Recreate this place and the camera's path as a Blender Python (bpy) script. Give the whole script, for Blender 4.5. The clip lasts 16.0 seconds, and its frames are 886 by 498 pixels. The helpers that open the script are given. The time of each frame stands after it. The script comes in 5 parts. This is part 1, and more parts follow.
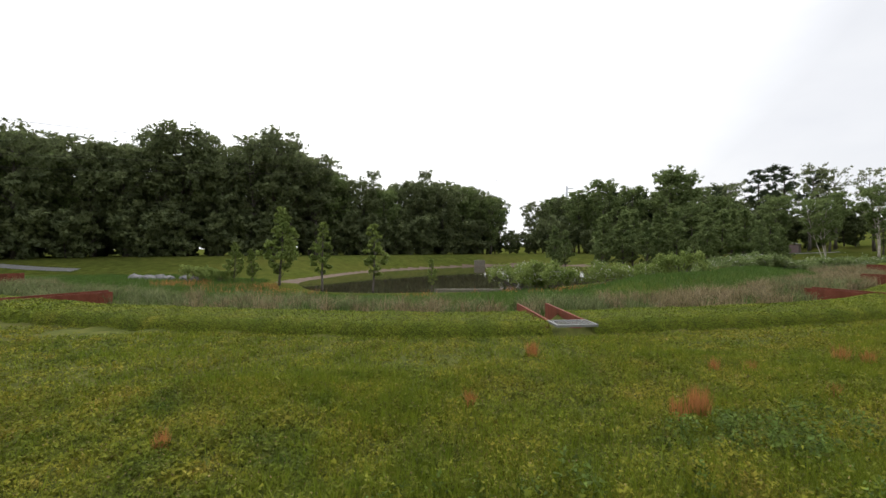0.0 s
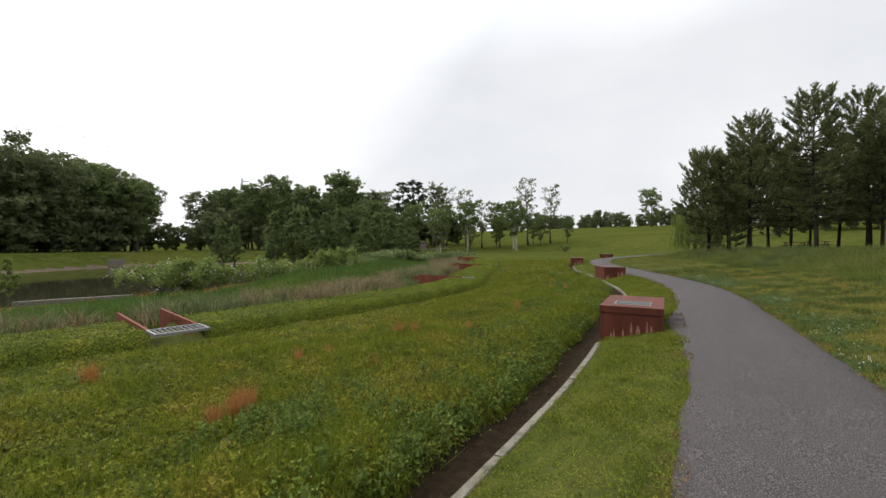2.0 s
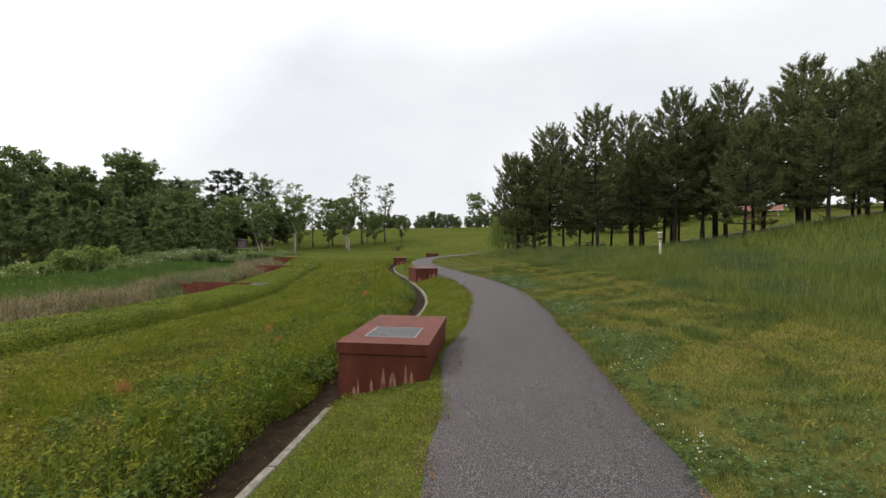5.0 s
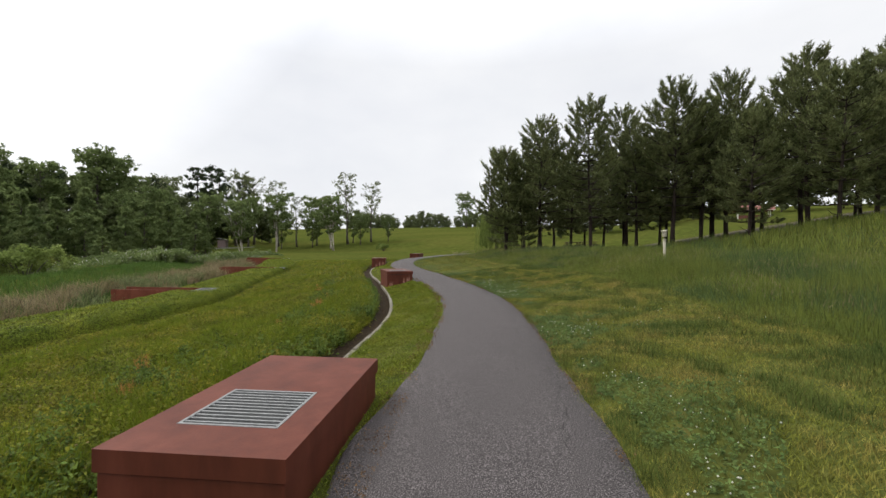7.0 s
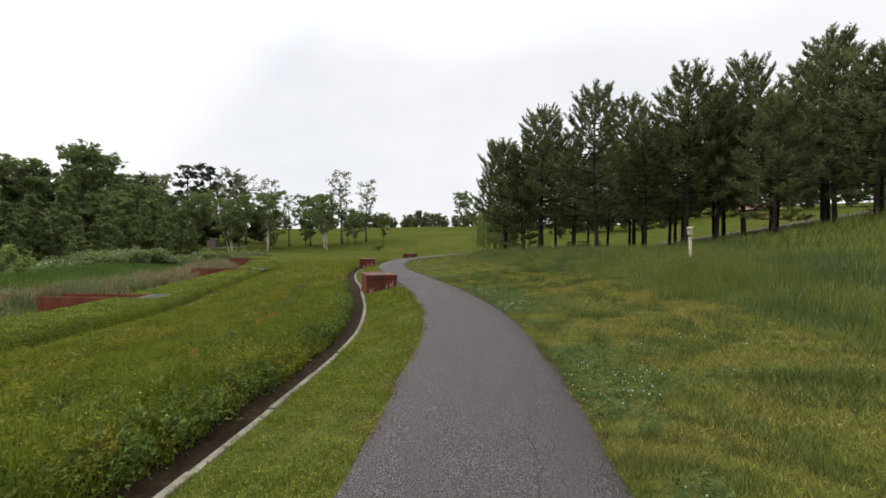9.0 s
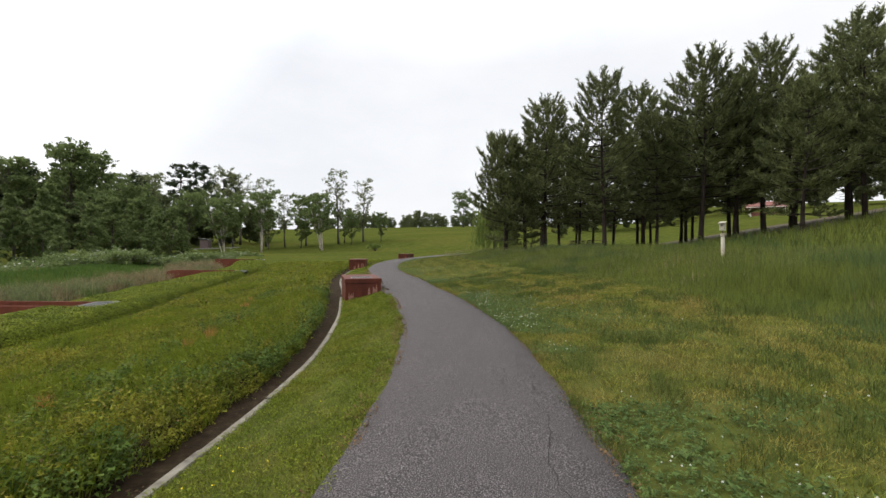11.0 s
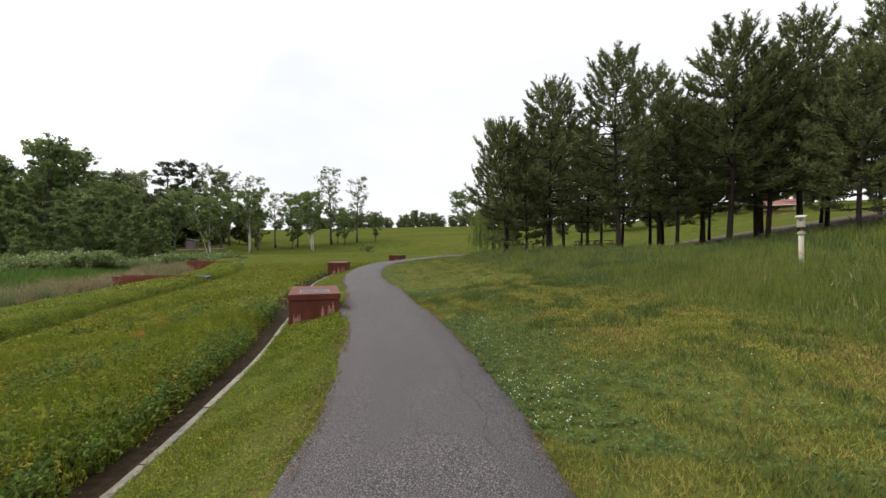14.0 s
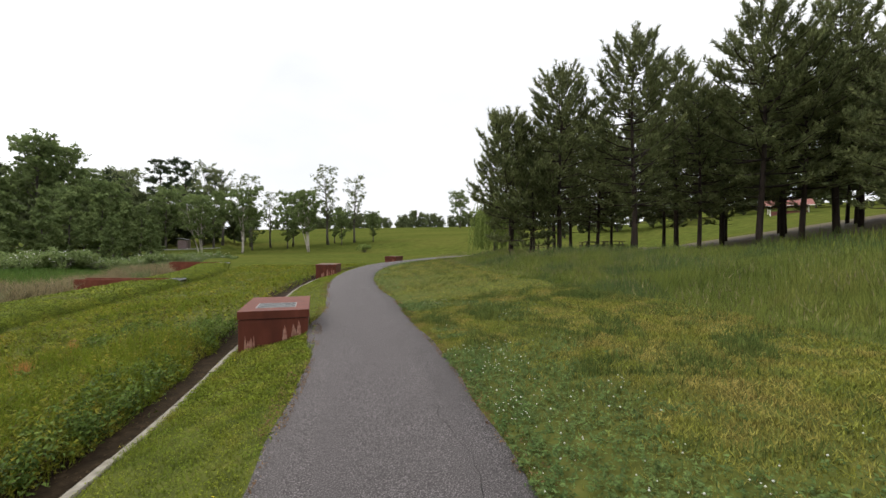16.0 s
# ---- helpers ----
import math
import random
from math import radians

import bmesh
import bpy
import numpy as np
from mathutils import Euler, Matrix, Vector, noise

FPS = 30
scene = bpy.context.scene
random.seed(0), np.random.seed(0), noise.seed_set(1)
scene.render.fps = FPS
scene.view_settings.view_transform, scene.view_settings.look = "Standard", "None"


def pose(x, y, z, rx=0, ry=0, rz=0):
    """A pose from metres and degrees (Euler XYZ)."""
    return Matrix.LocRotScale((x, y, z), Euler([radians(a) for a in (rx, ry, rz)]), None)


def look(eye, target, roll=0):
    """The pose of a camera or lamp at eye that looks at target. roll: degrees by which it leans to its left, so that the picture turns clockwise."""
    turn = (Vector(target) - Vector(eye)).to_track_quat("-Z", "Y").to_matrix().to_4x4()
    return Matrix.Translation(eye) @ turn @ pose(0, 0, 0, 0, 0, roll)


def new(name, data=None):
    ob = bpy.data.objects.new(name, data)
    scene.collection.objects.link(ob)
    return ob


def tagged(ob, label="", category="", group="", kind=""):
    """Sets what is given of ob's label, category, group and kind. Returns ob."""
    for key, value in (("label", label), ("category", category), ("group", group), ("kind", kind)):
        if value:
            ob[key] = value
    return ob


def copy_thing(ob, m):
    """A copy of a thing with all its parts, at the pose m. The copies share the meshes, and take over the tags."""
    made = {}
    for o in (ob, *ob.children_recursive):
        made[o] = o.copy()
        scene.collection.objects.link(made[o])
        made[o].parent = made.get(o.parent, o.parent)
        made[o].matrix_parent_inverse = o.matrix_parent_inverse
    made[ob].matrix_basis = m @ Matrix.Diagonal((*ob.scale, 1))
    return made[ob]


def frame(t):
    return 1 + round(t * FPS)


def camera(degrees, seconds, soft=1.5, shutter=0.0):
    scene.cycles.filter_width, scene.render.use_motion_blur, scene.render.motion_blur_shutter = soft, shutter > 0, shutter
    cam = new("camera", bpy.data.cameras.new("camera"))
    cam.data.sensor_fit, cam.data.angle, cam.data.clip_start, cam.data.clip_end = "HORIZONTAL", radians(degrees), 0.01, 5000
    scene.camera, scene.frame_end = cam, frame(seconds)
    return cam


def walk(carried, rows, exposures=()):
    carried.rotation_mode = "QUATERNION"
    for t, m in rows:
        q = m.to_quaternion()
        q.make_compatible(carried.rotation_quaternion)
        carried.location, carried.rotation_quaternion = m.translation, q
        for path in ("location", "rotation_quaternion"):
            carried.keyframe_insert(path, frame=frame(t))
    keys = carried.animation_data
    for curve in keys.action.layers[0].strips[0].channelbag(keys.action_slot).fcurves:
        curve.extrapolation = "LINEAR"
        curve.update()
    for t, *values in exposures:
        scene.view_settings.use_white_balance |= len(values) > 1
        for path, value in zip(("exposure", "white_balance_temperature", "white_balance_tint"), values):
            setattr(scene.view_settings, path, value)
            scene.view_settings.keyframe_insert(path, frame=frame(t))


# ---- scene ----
cam = camera(94.8, 16.0)
METRES, EYE, TILT, LEAN, TURN = 17.5, 1.485, 0.0, 0.0, 0.0
ROWS = [
    (0.0, 0.0000, 0.0000, 0.0, 0.0, 0.0, -0.0),
    (0.5, 0.0079, -0.0029, -0.0005, -3.93, -0.08, 0.25),
    (1.0, 0.0255, -0.0080, -0.0017, -15.39, -0.12, 0.06),
    (1.5, 0.0529, -0.0110, -0.0026, -29.08, -0.34, -0.15),
    (2.0, 0.0849, -0.0091, -0.0017, -42.83, -0.41, -0.16),
    (2.5, 0.1200, -0.0049, -0.0019, -52.81, -0.41, -0.16),
    (3.0, 0.1556, 0.0037, -0.0019, -58.1, -0.5, -0.25),
    (3.5, 0.1896, 0.0092, -0.0023, -61.26, -0.42, -0.34),
    (4.0, 0.2250, 0.0149, -0.0027, -62.99, -0.41, -0.42),
    (4.5, 0.2590, 0.0192, -0.0022, -64.22, -0.41, -0.37),
    (5.0, 0.2943, 0.0221, -0.0013, -64.96, -0.45, -0.33),
    (7.5, 0.4687, 0.0603, -0.0029, -66.42, -0.42, -0.39),
    (8.0, 0.5014, 0.0698, -0.0034, -66.43, -0.42, -0.38),
    (8.5, 0.5373, 0.0812, -0.0039, -66.51, -0.41, -0.39),
    (9.0, 0.5713, 0.0920, -0.0031, -66.64, -0.46, -0.38),
    (11.5, 0.7152, 0.1372, -0.007, -66.71, -0.4, -0.22),
    (12.0, 0.7469, 0.1474, -0.0072, -66.77, -0.34, -0.25),
    (12.5, 0.7771, 0.1563, -0.0061, -66.85, -0.31, -0.24),
    (13.0, 0.8075, 0.1648, -0.0053, -66.91, -0.35, -0.26),
    (13.5, 0.8366, 0.1752, -0.0037, -66.99, -0.39, -0.21),
    (14.0, 0.8671, 0.1839, -0.0031, -66.98, -0.4, -0.16),
    (14.5, 0.8955, 0.1948, -0.0022, -67.07, -0.39, -0.21),
    (15.0, 0.9237, 0.2060, -0.0023, -67.06, -0.34, -0.24),
    (15.5, 0.9516, 0.2197, -0.0027, -67.14, -0.3, -0.35),
    (16.0, 0.9792, 0.2345, -0.0025, -67.14, -0.33, -0.37),
]
walk(cam, [(t, pose(0, 0, EYE, TILT, LEAN, TURN) @ pose(METRES * x, METRES * y, METRES * z, 90 + pitch, roll, yaw)) for t, x, y, z, yaw, pitch, roll in ROWS],
     exposures=[(0.0, 0.16), (2.0, 0.06), (5.0, 0.10), (9.0, 0.14), (12.5, 0.24), (16.0, 0.32)])

# ---- world, sun, exposure ----
world = bpy.data.worlds.new("world")
scene.world = world
world.use_nodes = True
wn, wl = world.node_tree.nodes, world.node_tree.links
wn.clear()
w_out = wn.new("ShaderNodeOutputWorld")
w_bg = wn.new("ShaderNodeBackground")
w_sky = wn.new("ShaderNodeTexSky")
w_sky.sky_type, w_sky.sun_disc = "NISHITA", False
SUN_ELEV, SUN_AZ = radians(42), radians(-12)  # azimuth clockwise from +y
w_sky.sun_elevation, w_sky.sun_rotation = SUN_ELEV, SUN_AZ
w_sky.air_density, w_sky.dust_density = 1.0, 3.0
w_scale = wn.new("ShaderNodeVectorMath")
w_scale.operation = "SCALE"
w_scale.inputs["Scale"].default_value = 0.11
w_co = wn.new("ShaderNodeTexCoord")
w_map = wn.new("ShaderNodeMapping")
w_map.inputs["Scale"].default_value = (1.0, 1.0, 2.2)
w_no = wn.new("ShaderNodeTexNoise")
w_no.inputs["Scale"].default_value, w_no.inputs["Detail"].default_value, w_no.inputs["Roughness"].default_value = 2.1, 7, 0.52
w_ramp = wn.new("ShaderNodeValToRGB")
w_ramp.color_ramp.elements[0].position, w_ramp.color_ramp.elements[0].color = 0.30, (0.79, 0.805, 0.845, 1)
w_ramp.color_ramp.elements[1].position, w_ramp.color_ramp.elements[1].color = 0.68, (0.92, 0.925, 0.94, 1)
# thin cloud glows round the hidden sun
w_dot = wn.new("ShaderNodeVectorMath")
w_dot.operation = "DOT_PRODUCT"
w_dot.inputs[1].default_value = (math.cos(SUN_ELEV) * math.sin(SUN_AZ), math.cos(SUN_ELEV) * math.cos(SUN_AZ), math.sin(SUN_ELEV))
w_glow = wn.new("ShaderNodeMapRange")
w_glow.inputs["From Min"].default_value, w_glow.inputs["From Max"].default_value = 0.62, 1.0
w_glow.inputs["To Min"].default_value, w_glow.inputs["To Max"].default_value = 0.0, 0.75
w_add = wn.new("ShaderNodeVectorMath")
w_add.operation = "ADD"
w_mix = wn.new("ShaderNodeMix")
w_mix.data_type = "RGBA"
w_mix.inputs["Factor"].default_value = 0.93
wl.new(w_sky.outputs[0], w_scale.inputs[0])
wl.new(w_co.outputs["Generated"], w_map.inputs[0])
wl.new(w_map.outputs[0], w_no.inputs["Vector"])
wl.new(w_no.outputs[0], w_ramp.inputs[0])
wl.new(w_co.outputs["Generated"], w_dot.inputs[0])
wl.new(w_dot.outputs["Value"], w_glow.inputs["Value"])
wl.new(w_ramp.outputs[0], w_add.inputs[0])
wl.new(w_glow.outputs[0], w_add.inputs[1])
wl.new(w_scale.outputs[0], w_mix.inputs["A"])
wl.new(w_add.outputs[0], w_mix.inputs["B"])
w_sep = wn.new("ShaderNodeSeparateXYZ")
w_zen = wn.new("ShaderNodeMapRange")
w_zen.inputs["From Min"].default_value, w_zen.inputs["From Max"].default_value = 0.40, 1.0
w_zen.inputs["To Min"].default_value, w_zen.inputs["To Max"].default_value = 1.0, 2.4
w_lift = wn.new("ShaderNodeVectorMath")
w_lift.operation = "SCALE"
wl.new(w_co.outputs["Generated"], w_sep.inputs[0])
wl.new(w_sep.outputs["Z"], w_zen.inputs["Value"])
wl.new(w_mix.outputs["Result"], w_lift.inputs[0])
wl.new(w_zen.outputs[0], w_lift.inputs["Scale"])
wl.new(w_lift.outputs[0], w_bg.inputs[0])
w_bg.inputs[1].default_value = 1.0
wl.new(w_bg.outputs[0], w_out.inputs[0])

sun_data = bpy.data.lights.new("sun", "SUN")
sun_data.energy, sun_data.angle, sun_data.color = 1.5, radians(22), (1.0, 0.95, 0.86)
sun = new("sun", sun_data)
sun.matrix_world = look((0, 0, 60), (-math.sin(SUN_AZ), -math.cos(SUN_AZ), 60 - math.tan(SUN_ELEV)))


# ---- materials ----
def mat(name, stops, scale=3.0, detail=5, rough=0.9, metal=0.0, bump=0.0, bump_scale=60.0, island=0.0, obj=0.0, spec=0.3,
        stretch=(1, 1, 1), trans=0.0, large=0.0, large_scale=0.3, large_col=(0.2, 0.16, 0.05)):
    """Noise-coloured surface: stops are (position, colour). island / obj: brightness spread by piece; large: a second, wide stain."""
    m = bpy.data.materials.new(name)
    m.use_nodes = True
    n, l = m.node_tree.nodes, m.node_tree.links
    p = n["Principled BSDF"]
    co = n.new("ShaderNodeNewGeometry") if obj == 0 else n.new("ShaderNodeTexCoord")
    src = co.outputs["Position"] if obj == 0 else co.outputs["Object"]
    mp = n.new("ShaderNodeMapping")
    mp.inputs["Scale"].default_value = stretch
    l.new(src, mp.inputs[0])
    no = n.new("ShaderNodeTexNoise")
    no.inputs["Scale"].default_value, no.inputs["Detail"].default_value, no.inputs["Roughness"].default_value = scale, detail, 0.6
    l.new(mp.outputs[0], no.inputs["Vector"])
    ra = n.new("ShaderNodeValToRGB")
    e = ra.color_ramp.elements
    while len(e) < len(stops):
        e.new(0.5)
    for k, (pos, col) in enumerate(stops):
        e[k].position, e[k].color = pos, (*col, 1)
    l.new(no.outputs[0], ra.inputs[0])
    col = ra.outputs[0]
    if large:
        n2 = n.new("ShaderNodeTexNoise")
        n2.inputs["Scale"].default_value, n2.inputs["Detail"].default_value = large_scale, 4
        l.new(src, n2.inputs["Vector"])
        mr = n.new("ShaderNodeMapRange")
        mr.inputs["From Min"].default_value, mr.inputs["From Max"].default_value = 0.45, 0.68
        mr.inputs["To Max"].default_value = large
        l.new(n2.outputs[0], mr.inputs["Value"])
        mx = n.new("ShaderNodeMix")
        mx.data_type = "RGBA"
        l.new(mr.outputs[0], mx.inputs["Factor"])
        l.new(col, mx.inputs["A"])
        mx.inputs["B"].default_value = (*large_col, 1)
        col = mx.outputs["Result"]
    if island or obj > 0:
        if island:
            g = n.new("ShaderNodeNewGeometry")
            rnd = g.outputs["Random Per Island"]
            spread = island
        else:
            g = n.new("ShaderNodeObjectInfo")
            rnd = g.outputs["Random"]
            spread = obj
        mr = n.new("ShaderNodeMapRange")
        mr.inputs["To Min"].default_value, mr.inputs["To Max"].default_value = 1 - spread, 1 + spread
        l.new(rnd, mr.inputs["Value"])
        hs = n.new("ShaderNodeHueSaturation")
        l.new(mr.outputs[0], hs.inputs["Value"])
        l.new(col, hs.inputs["Color"])
        col = hs.outputs[0]
    l.new(col, p.inputs["Base Color"])
    p.inputs["Roughness"].default_value, p.inputs["Metallic"].default_value = rough, metal
    p.inputs["Specular IOR Level"].default_value = spec
    if bump:
        nb = n.new("ShaderNodeTexNoise")
        nb.inputs["Scale"].default_value, nb.inputs["Detail"].default_value = bump_scale, 4
        l.new(src, nb.inputs["Vector"])
        b = n.new("ShaderNodeBump")
        b.inputs["Strength"].default_value, b.inputs["Distance"].default_value = bump, 0.01
        l.new(nb.outputs[0], b.inputs["Height"])
        l.new(b.outputs[0], p.inputs["Normal"])
    if trans:
        t = n.new("ShaderNodeBsdfTranslucent")
        l.new(col, t.inputs[0])
        ms = n.new("ShaderNodeMixShader")
        ms.inputs[0].default_value = trans
        l.new(p.outputs[0], ms.inputs[1])
        l.new(t.outputs[0], ms.inputs[2])
        l.new(ms.outputs[0], n["Material Output"].inputs[0])
    return m


M_LAWN = mat("lawn_soil", [(0.3, (0.035, 0.042, 0.010)), (0.55, (0.065, 0.075, 0.016)), (0.75, (0.10, 0.092, 0.026))], 4, bump=0.6, bump_scale=25, spec=0.03,
             large=0.4, large_scale=0.4, large_col=(0.07, 0.06, 0.018))
M_FIELD = mat("field_grass", [(0.3, (0.034, 0.044, 0.010)), (0.55, (0.056, 0.068, 0.014)), (0.75, (0.088, 0.088, 0.022))], 0.9, 8, bump=0.5, bump_scale=6, spec=0.0,
              large=0.5, large_scale=0.06, large_col=(0.085, 0.08, 0.02))
M_MUD = mat("ditch_mud", [(0.3, (0.014, 0.010, 0.006)), (0.6, (0.030, 0.021, 0.012)), (0.8, (0.055, 0.04, 0.024))], 9, bump=0.8, bump_scale=35, rough=0.9, spec=0.04)
M_BANK = mat("pond_bank", [(0.3, (0.055, 0.034, 0.022)), (0.6, (0.085, 0.053, 0.035)), (0.8, (0.115, 0.076, 0.052))], 1.2, bump=0.5, bump_scale=8)
M_NEEDLE = mat("needle_litter", [(0.3, (0.035, 0.024, 0.011)), (0.5, (0.06, 0.038, 0.017)), (0.68, (0.05, 0.058, 0.015))], 1.1, bump=0.4, bump_scale=20)
M_ASPHALT = mat("asphalt", [(0.34, (0.018, 0.016, 0.016)), (0.46, (0.050, 0.044, 0.043)), (0.56, (0.088, 0.078, 0.077)), (0.68, (0.22, 0.20, 0.195))], 125, 2, bump=1.0,
                bump_scale=170, rough=0.85, spec=0.15, large=0.4, large_scale=0.8, large_col=(0.062, 0.056, 0.054))
M_CONC = mat("kerb_concrete", [(0.3, (0.075, 0.066, 0.05)), (0.55, (0.16, 0.145, 0.115)), (0.75, (0.225, 0.205, 0.17))], 11, bump=0.4, obj=0.12,
             large=0.5, large_scale=2.5, large_col=(0.17, 0.15, 0.11))
M_STEEL = mat("weathering_steel", [(0.28, (0.062, 0.016, 0.009)), (0.5, (0.092, 0.024, 0.013)), (0.72, (0.120, 0.034, 0.020))], 5, 8, rough=0.62, bump=0.12,
              bump_scale=90, spec=0.2, stretch=(1, 1, 0.3), large=0.25, large_scale=1.7, large_col=(0.075, 0.022, 0.013))
# the boxes' steel again, light on the chutes' inner faces put into its colour
M_CHUTE_LIT = mat("lit_chute_steel", [(0.28, (0.085, 0.023, 0.013)), (0.5, (0.14, 0.04, 0.022)), (0.72, (0.19, 0.06, 0.035))], 4, 8, rough=0.75, bump=0.2, bump_scale=80, spec=0.2,
              stretch=(1, 1, 0.4), large=0.5, large_scale=1.3, large_col=(0.12, 0.034, 0.018))
M_STREAK = mat("lime_streak", [(0.35, (0.2, 0.07, 0.045)), (0.7, (0.36, 0.21, 0.16))], 14, rough=0.9)
M_GALV = mat("galvanised_grate", [(0.3, (0.13, 0.132, 0.13)), (0.7, (0.22, 0.222, 0.216))], 30, metal=0.2, rough=0.55)
M_PIT = mat("grey_pit_floor", [(0.3, (0.05, 0.052, 0.05)), (0.7, (0.13, 0.132, 0.125))], 9)
M_DARK = mat("dark_void", [(0.3, (0.012, 0.011, 0.01)), (0.7, (0.03, 0.028, 0.025))], 5)
M_BARK = mat("pine_bark", [(0.3, (0.016, 0.011, 0.008)), (0.6, (0.036, 0.025, 0.019)), (0.8, (0.065, 0.045, 0.034))], 6, bump=0.8, bump_scale=14, stretch=(1, 1, 0.3))
M_BARK_GREY = mat("grey_bark", [(0.3, (0.05, 0.042, 0.034)), (0.7, (0.13, 0.115, 0.095))], 5, bump=0.6, bump_scale=12, stretch=(1, 1, 0.3))
M_BIRCH = mat("birch_bark", [(0.35, (0.2, 0.16, 0.13)), (0.6, (0.48, 0.44, 0.39))], 5, stretch=(1, 1, 2.5))


def leaf_mat(name, a, b, island=0.24, trans=0.42, scale=0.5):
    return mat(name, [(0.32, a), (0.68, b)], scale, 3, rough=0.8, island=island, trans=trans, spec=0.1)


M_LEAF = leaf_mat("oak_leaves", (0.10, 0.138, 0.05), (0.17, 0.212, 0.076))
M_LEAF_DARK = leaf_mat("forest_leaves", (0.09, 0.112, 0.055), (0.16, 0.185, 0.08))
M_LEAF_FRESH = leaf_mat("fresh_leaves", (0.12, 0.165, 0.04), (0.19, 0.235, 0.065))
M_LEAF_PALE = leaf_mat("pale_leaves", (0.11, 0.135, 0.06), (0.18, 0.2, 0.095))
M_PINE = leaf_mat("pine_needles", (0.082, 0.1, 0.042), (0.16, 0.175, 0.07), 0.45, 0.4, 1.2)
M_PINE_TIP = leaf_mat("pine_candles", (0.10, 0.12, 0.04), (0.15, 0.17, 0.06), 0.3, 0.2, 1.2)
M_LOBLOLLY = leaf_mat("far_pine_needles", (0.03, 0.044, 0.022), (0.06, 0.08, 0.036), 0.35, 0.15)


# ---- helpers ----
def part(name, bm, material, parent=None, label="", smooth=False):
    me = bpy.data.meshes.new(name)
    bm.to_mesh(me)
    bm.free()
    me.materials.append(material)
    if smooth:
        me.shade_smooth()
    ob = new(name, me)
    if parent:
        ob.parent = parent
    if label:
        ob["label"] = label
    return ob


def arr_mesh(name, verts, faces, material, smooth=False):
    """One mesh from numpy arrays; faces all of one size."""
    me = bpy.data.meshes.new(name)
    verts, faces = np.asarray(verts, np.float32), np.asarray(faces, np.int32)
    k = faces.shape[1]
    me.vertices.add(len(verts))
    me.vertices.foreach_set("co", verts.ravel())
    me.loops.add(faces.size)
    me.loops.foreach_set("vertex_index", faces.ravel())
    me.polygons.add(len(faces))
    me.polygons.foreach_set("loop_start", np.arange(0, faces.size, k, dtype=np.int32))
    me.materials.append(material)
    me.update(calc_edges=True)
    if smooth:
        me.shade_smooth()
    return me


def box_bm(sx, sy, sz, bevel=0.0, at=(0, 0, 0), bm=None):
    """A box standing on z = at.z, centred in x and y."""
    own = bmesh.new()
    bmesh.ops.create_cube(own, size=1, matrix=Matrix.Translation((at[0], at[1], at[2] + sz / 2)) @ Matrix.Diagonal((sx, sy, sz, 1)))
    if bevel:
        bmesh.ops.bevel(own, geom=own.edges[:], offset=bevel, segments=2, affect="EDGES", profile=0.6)
    if bm is None:
        return own
    me = bpy.data.meshes.new("tmp")
    own.to_mesh(me)
    own.free()
    bm.from_mesh(me)
    bpy.data.meshes.remove(me)
    return bm


def tube(bm, pts, radii, sides=7):
    """A tapered tube through pts, capped at both ends."""
    rings = []
    pts = [Vector(p) for p in pts]
    for i, p in enumerate(pts):
        d = (pts[min(i + 1, len(pts) - 1)] - pts[max(i - 1, 0)]).normalized()
        u = d.orthogonal().normalized() if abs(d.z) < 0.9 else Vector((1, 0, 0)).cross(d).normalized()
        v = d.cross(u)
        rings.append([bm.verts.new(p + radii[i] * (math.cos(a) * u + math.sin(a) * v)) for a in [2 * math.pi * k / sides for k in range(sides)]])
    for a, b in zip(rings, rings[1:]):
        for k in range(sides):
            bm.faces.new((a[k], a[(k + 1) % sides], b[(k + 1) % sides], b[k]))
    bm.faces.new(rings[0][::-1])
    bm.faces.new(rings[-1])
    return bm


def smooth01(x, a, b):
    t = np.clip((x - a) / (b - a), 0, 1)
    return t * t * (3 - 2 * t)


def spline(points, step=0.25):
    """Points at even steps along a smooth curve through the given ones, with unit directions."""
    p = np.array(points, float)
    p = np.vstack([2 * p[0] - p[1], p, 2 * p[-1] - p[-2]])
    out = []
    for i in range(1, len(p) - 2):
        n = max(2, int(np.linalg.norm(p[i + 1] - p[i]) / step))
        t = np.linspace(0, 1, n, endpoint=False)[:, None]
        out.append(0.5 * (2 * p[i] + (p[i + 1] - p[i - 1]) * t + (2 * p[i - 1] - 5 * p[i] + 4 * p[i + 1] - p[i + 2]) * t ** 2
                          + (3 * p[i] - p[i - 1] - 3 * p[i + 1] + p[i + 2]) * t ** 3))
    c = np.vstack(out + [p[-2][None]])
    for _ in range(6):
        c[1:-1] = 0.25 * c[:-2] + 0.5 * c[1:-1] + 0.25 * c[2:]
    d = np.gradient(c, axis=0)
    return c, d / np.linalg.norm(d, axis=1)[:, None]


# ---- plan ----
PATH, PATH_DIR = spline([(-40, -9), (-24, -6.6), (-14, -4.5), (-6, -2.6), (0, -1.15), (4.4, -0.12), (7.4, 0.68), (10.4, 1.68), (12.15, 2.28), (14.3, 3.0), (16.6, 3.9), (18.5, 4.88),
                         (21.1, 6.53), (23.7, 8.45), (25.8, 9.98), (28.3, 12.0), (31.7, 14.35), (36.4, 16.95), (41.3, 18.95), (44.2, 19.75), (50.5, 20.7), (58, 21.5), (70, 21), (90, 15)])
BERM, BERM_DIR = spline([(-40, 25), (-24, 17), (-13.4, 12.3), (-5.6, 10.7), (0.2, 10.15), (6.3, 11.0), (12.0, 12.2), (17.8, 14.5), (23.4, 18.7), (30, 23.4), (38, 30), (50, 44)], 0.4)
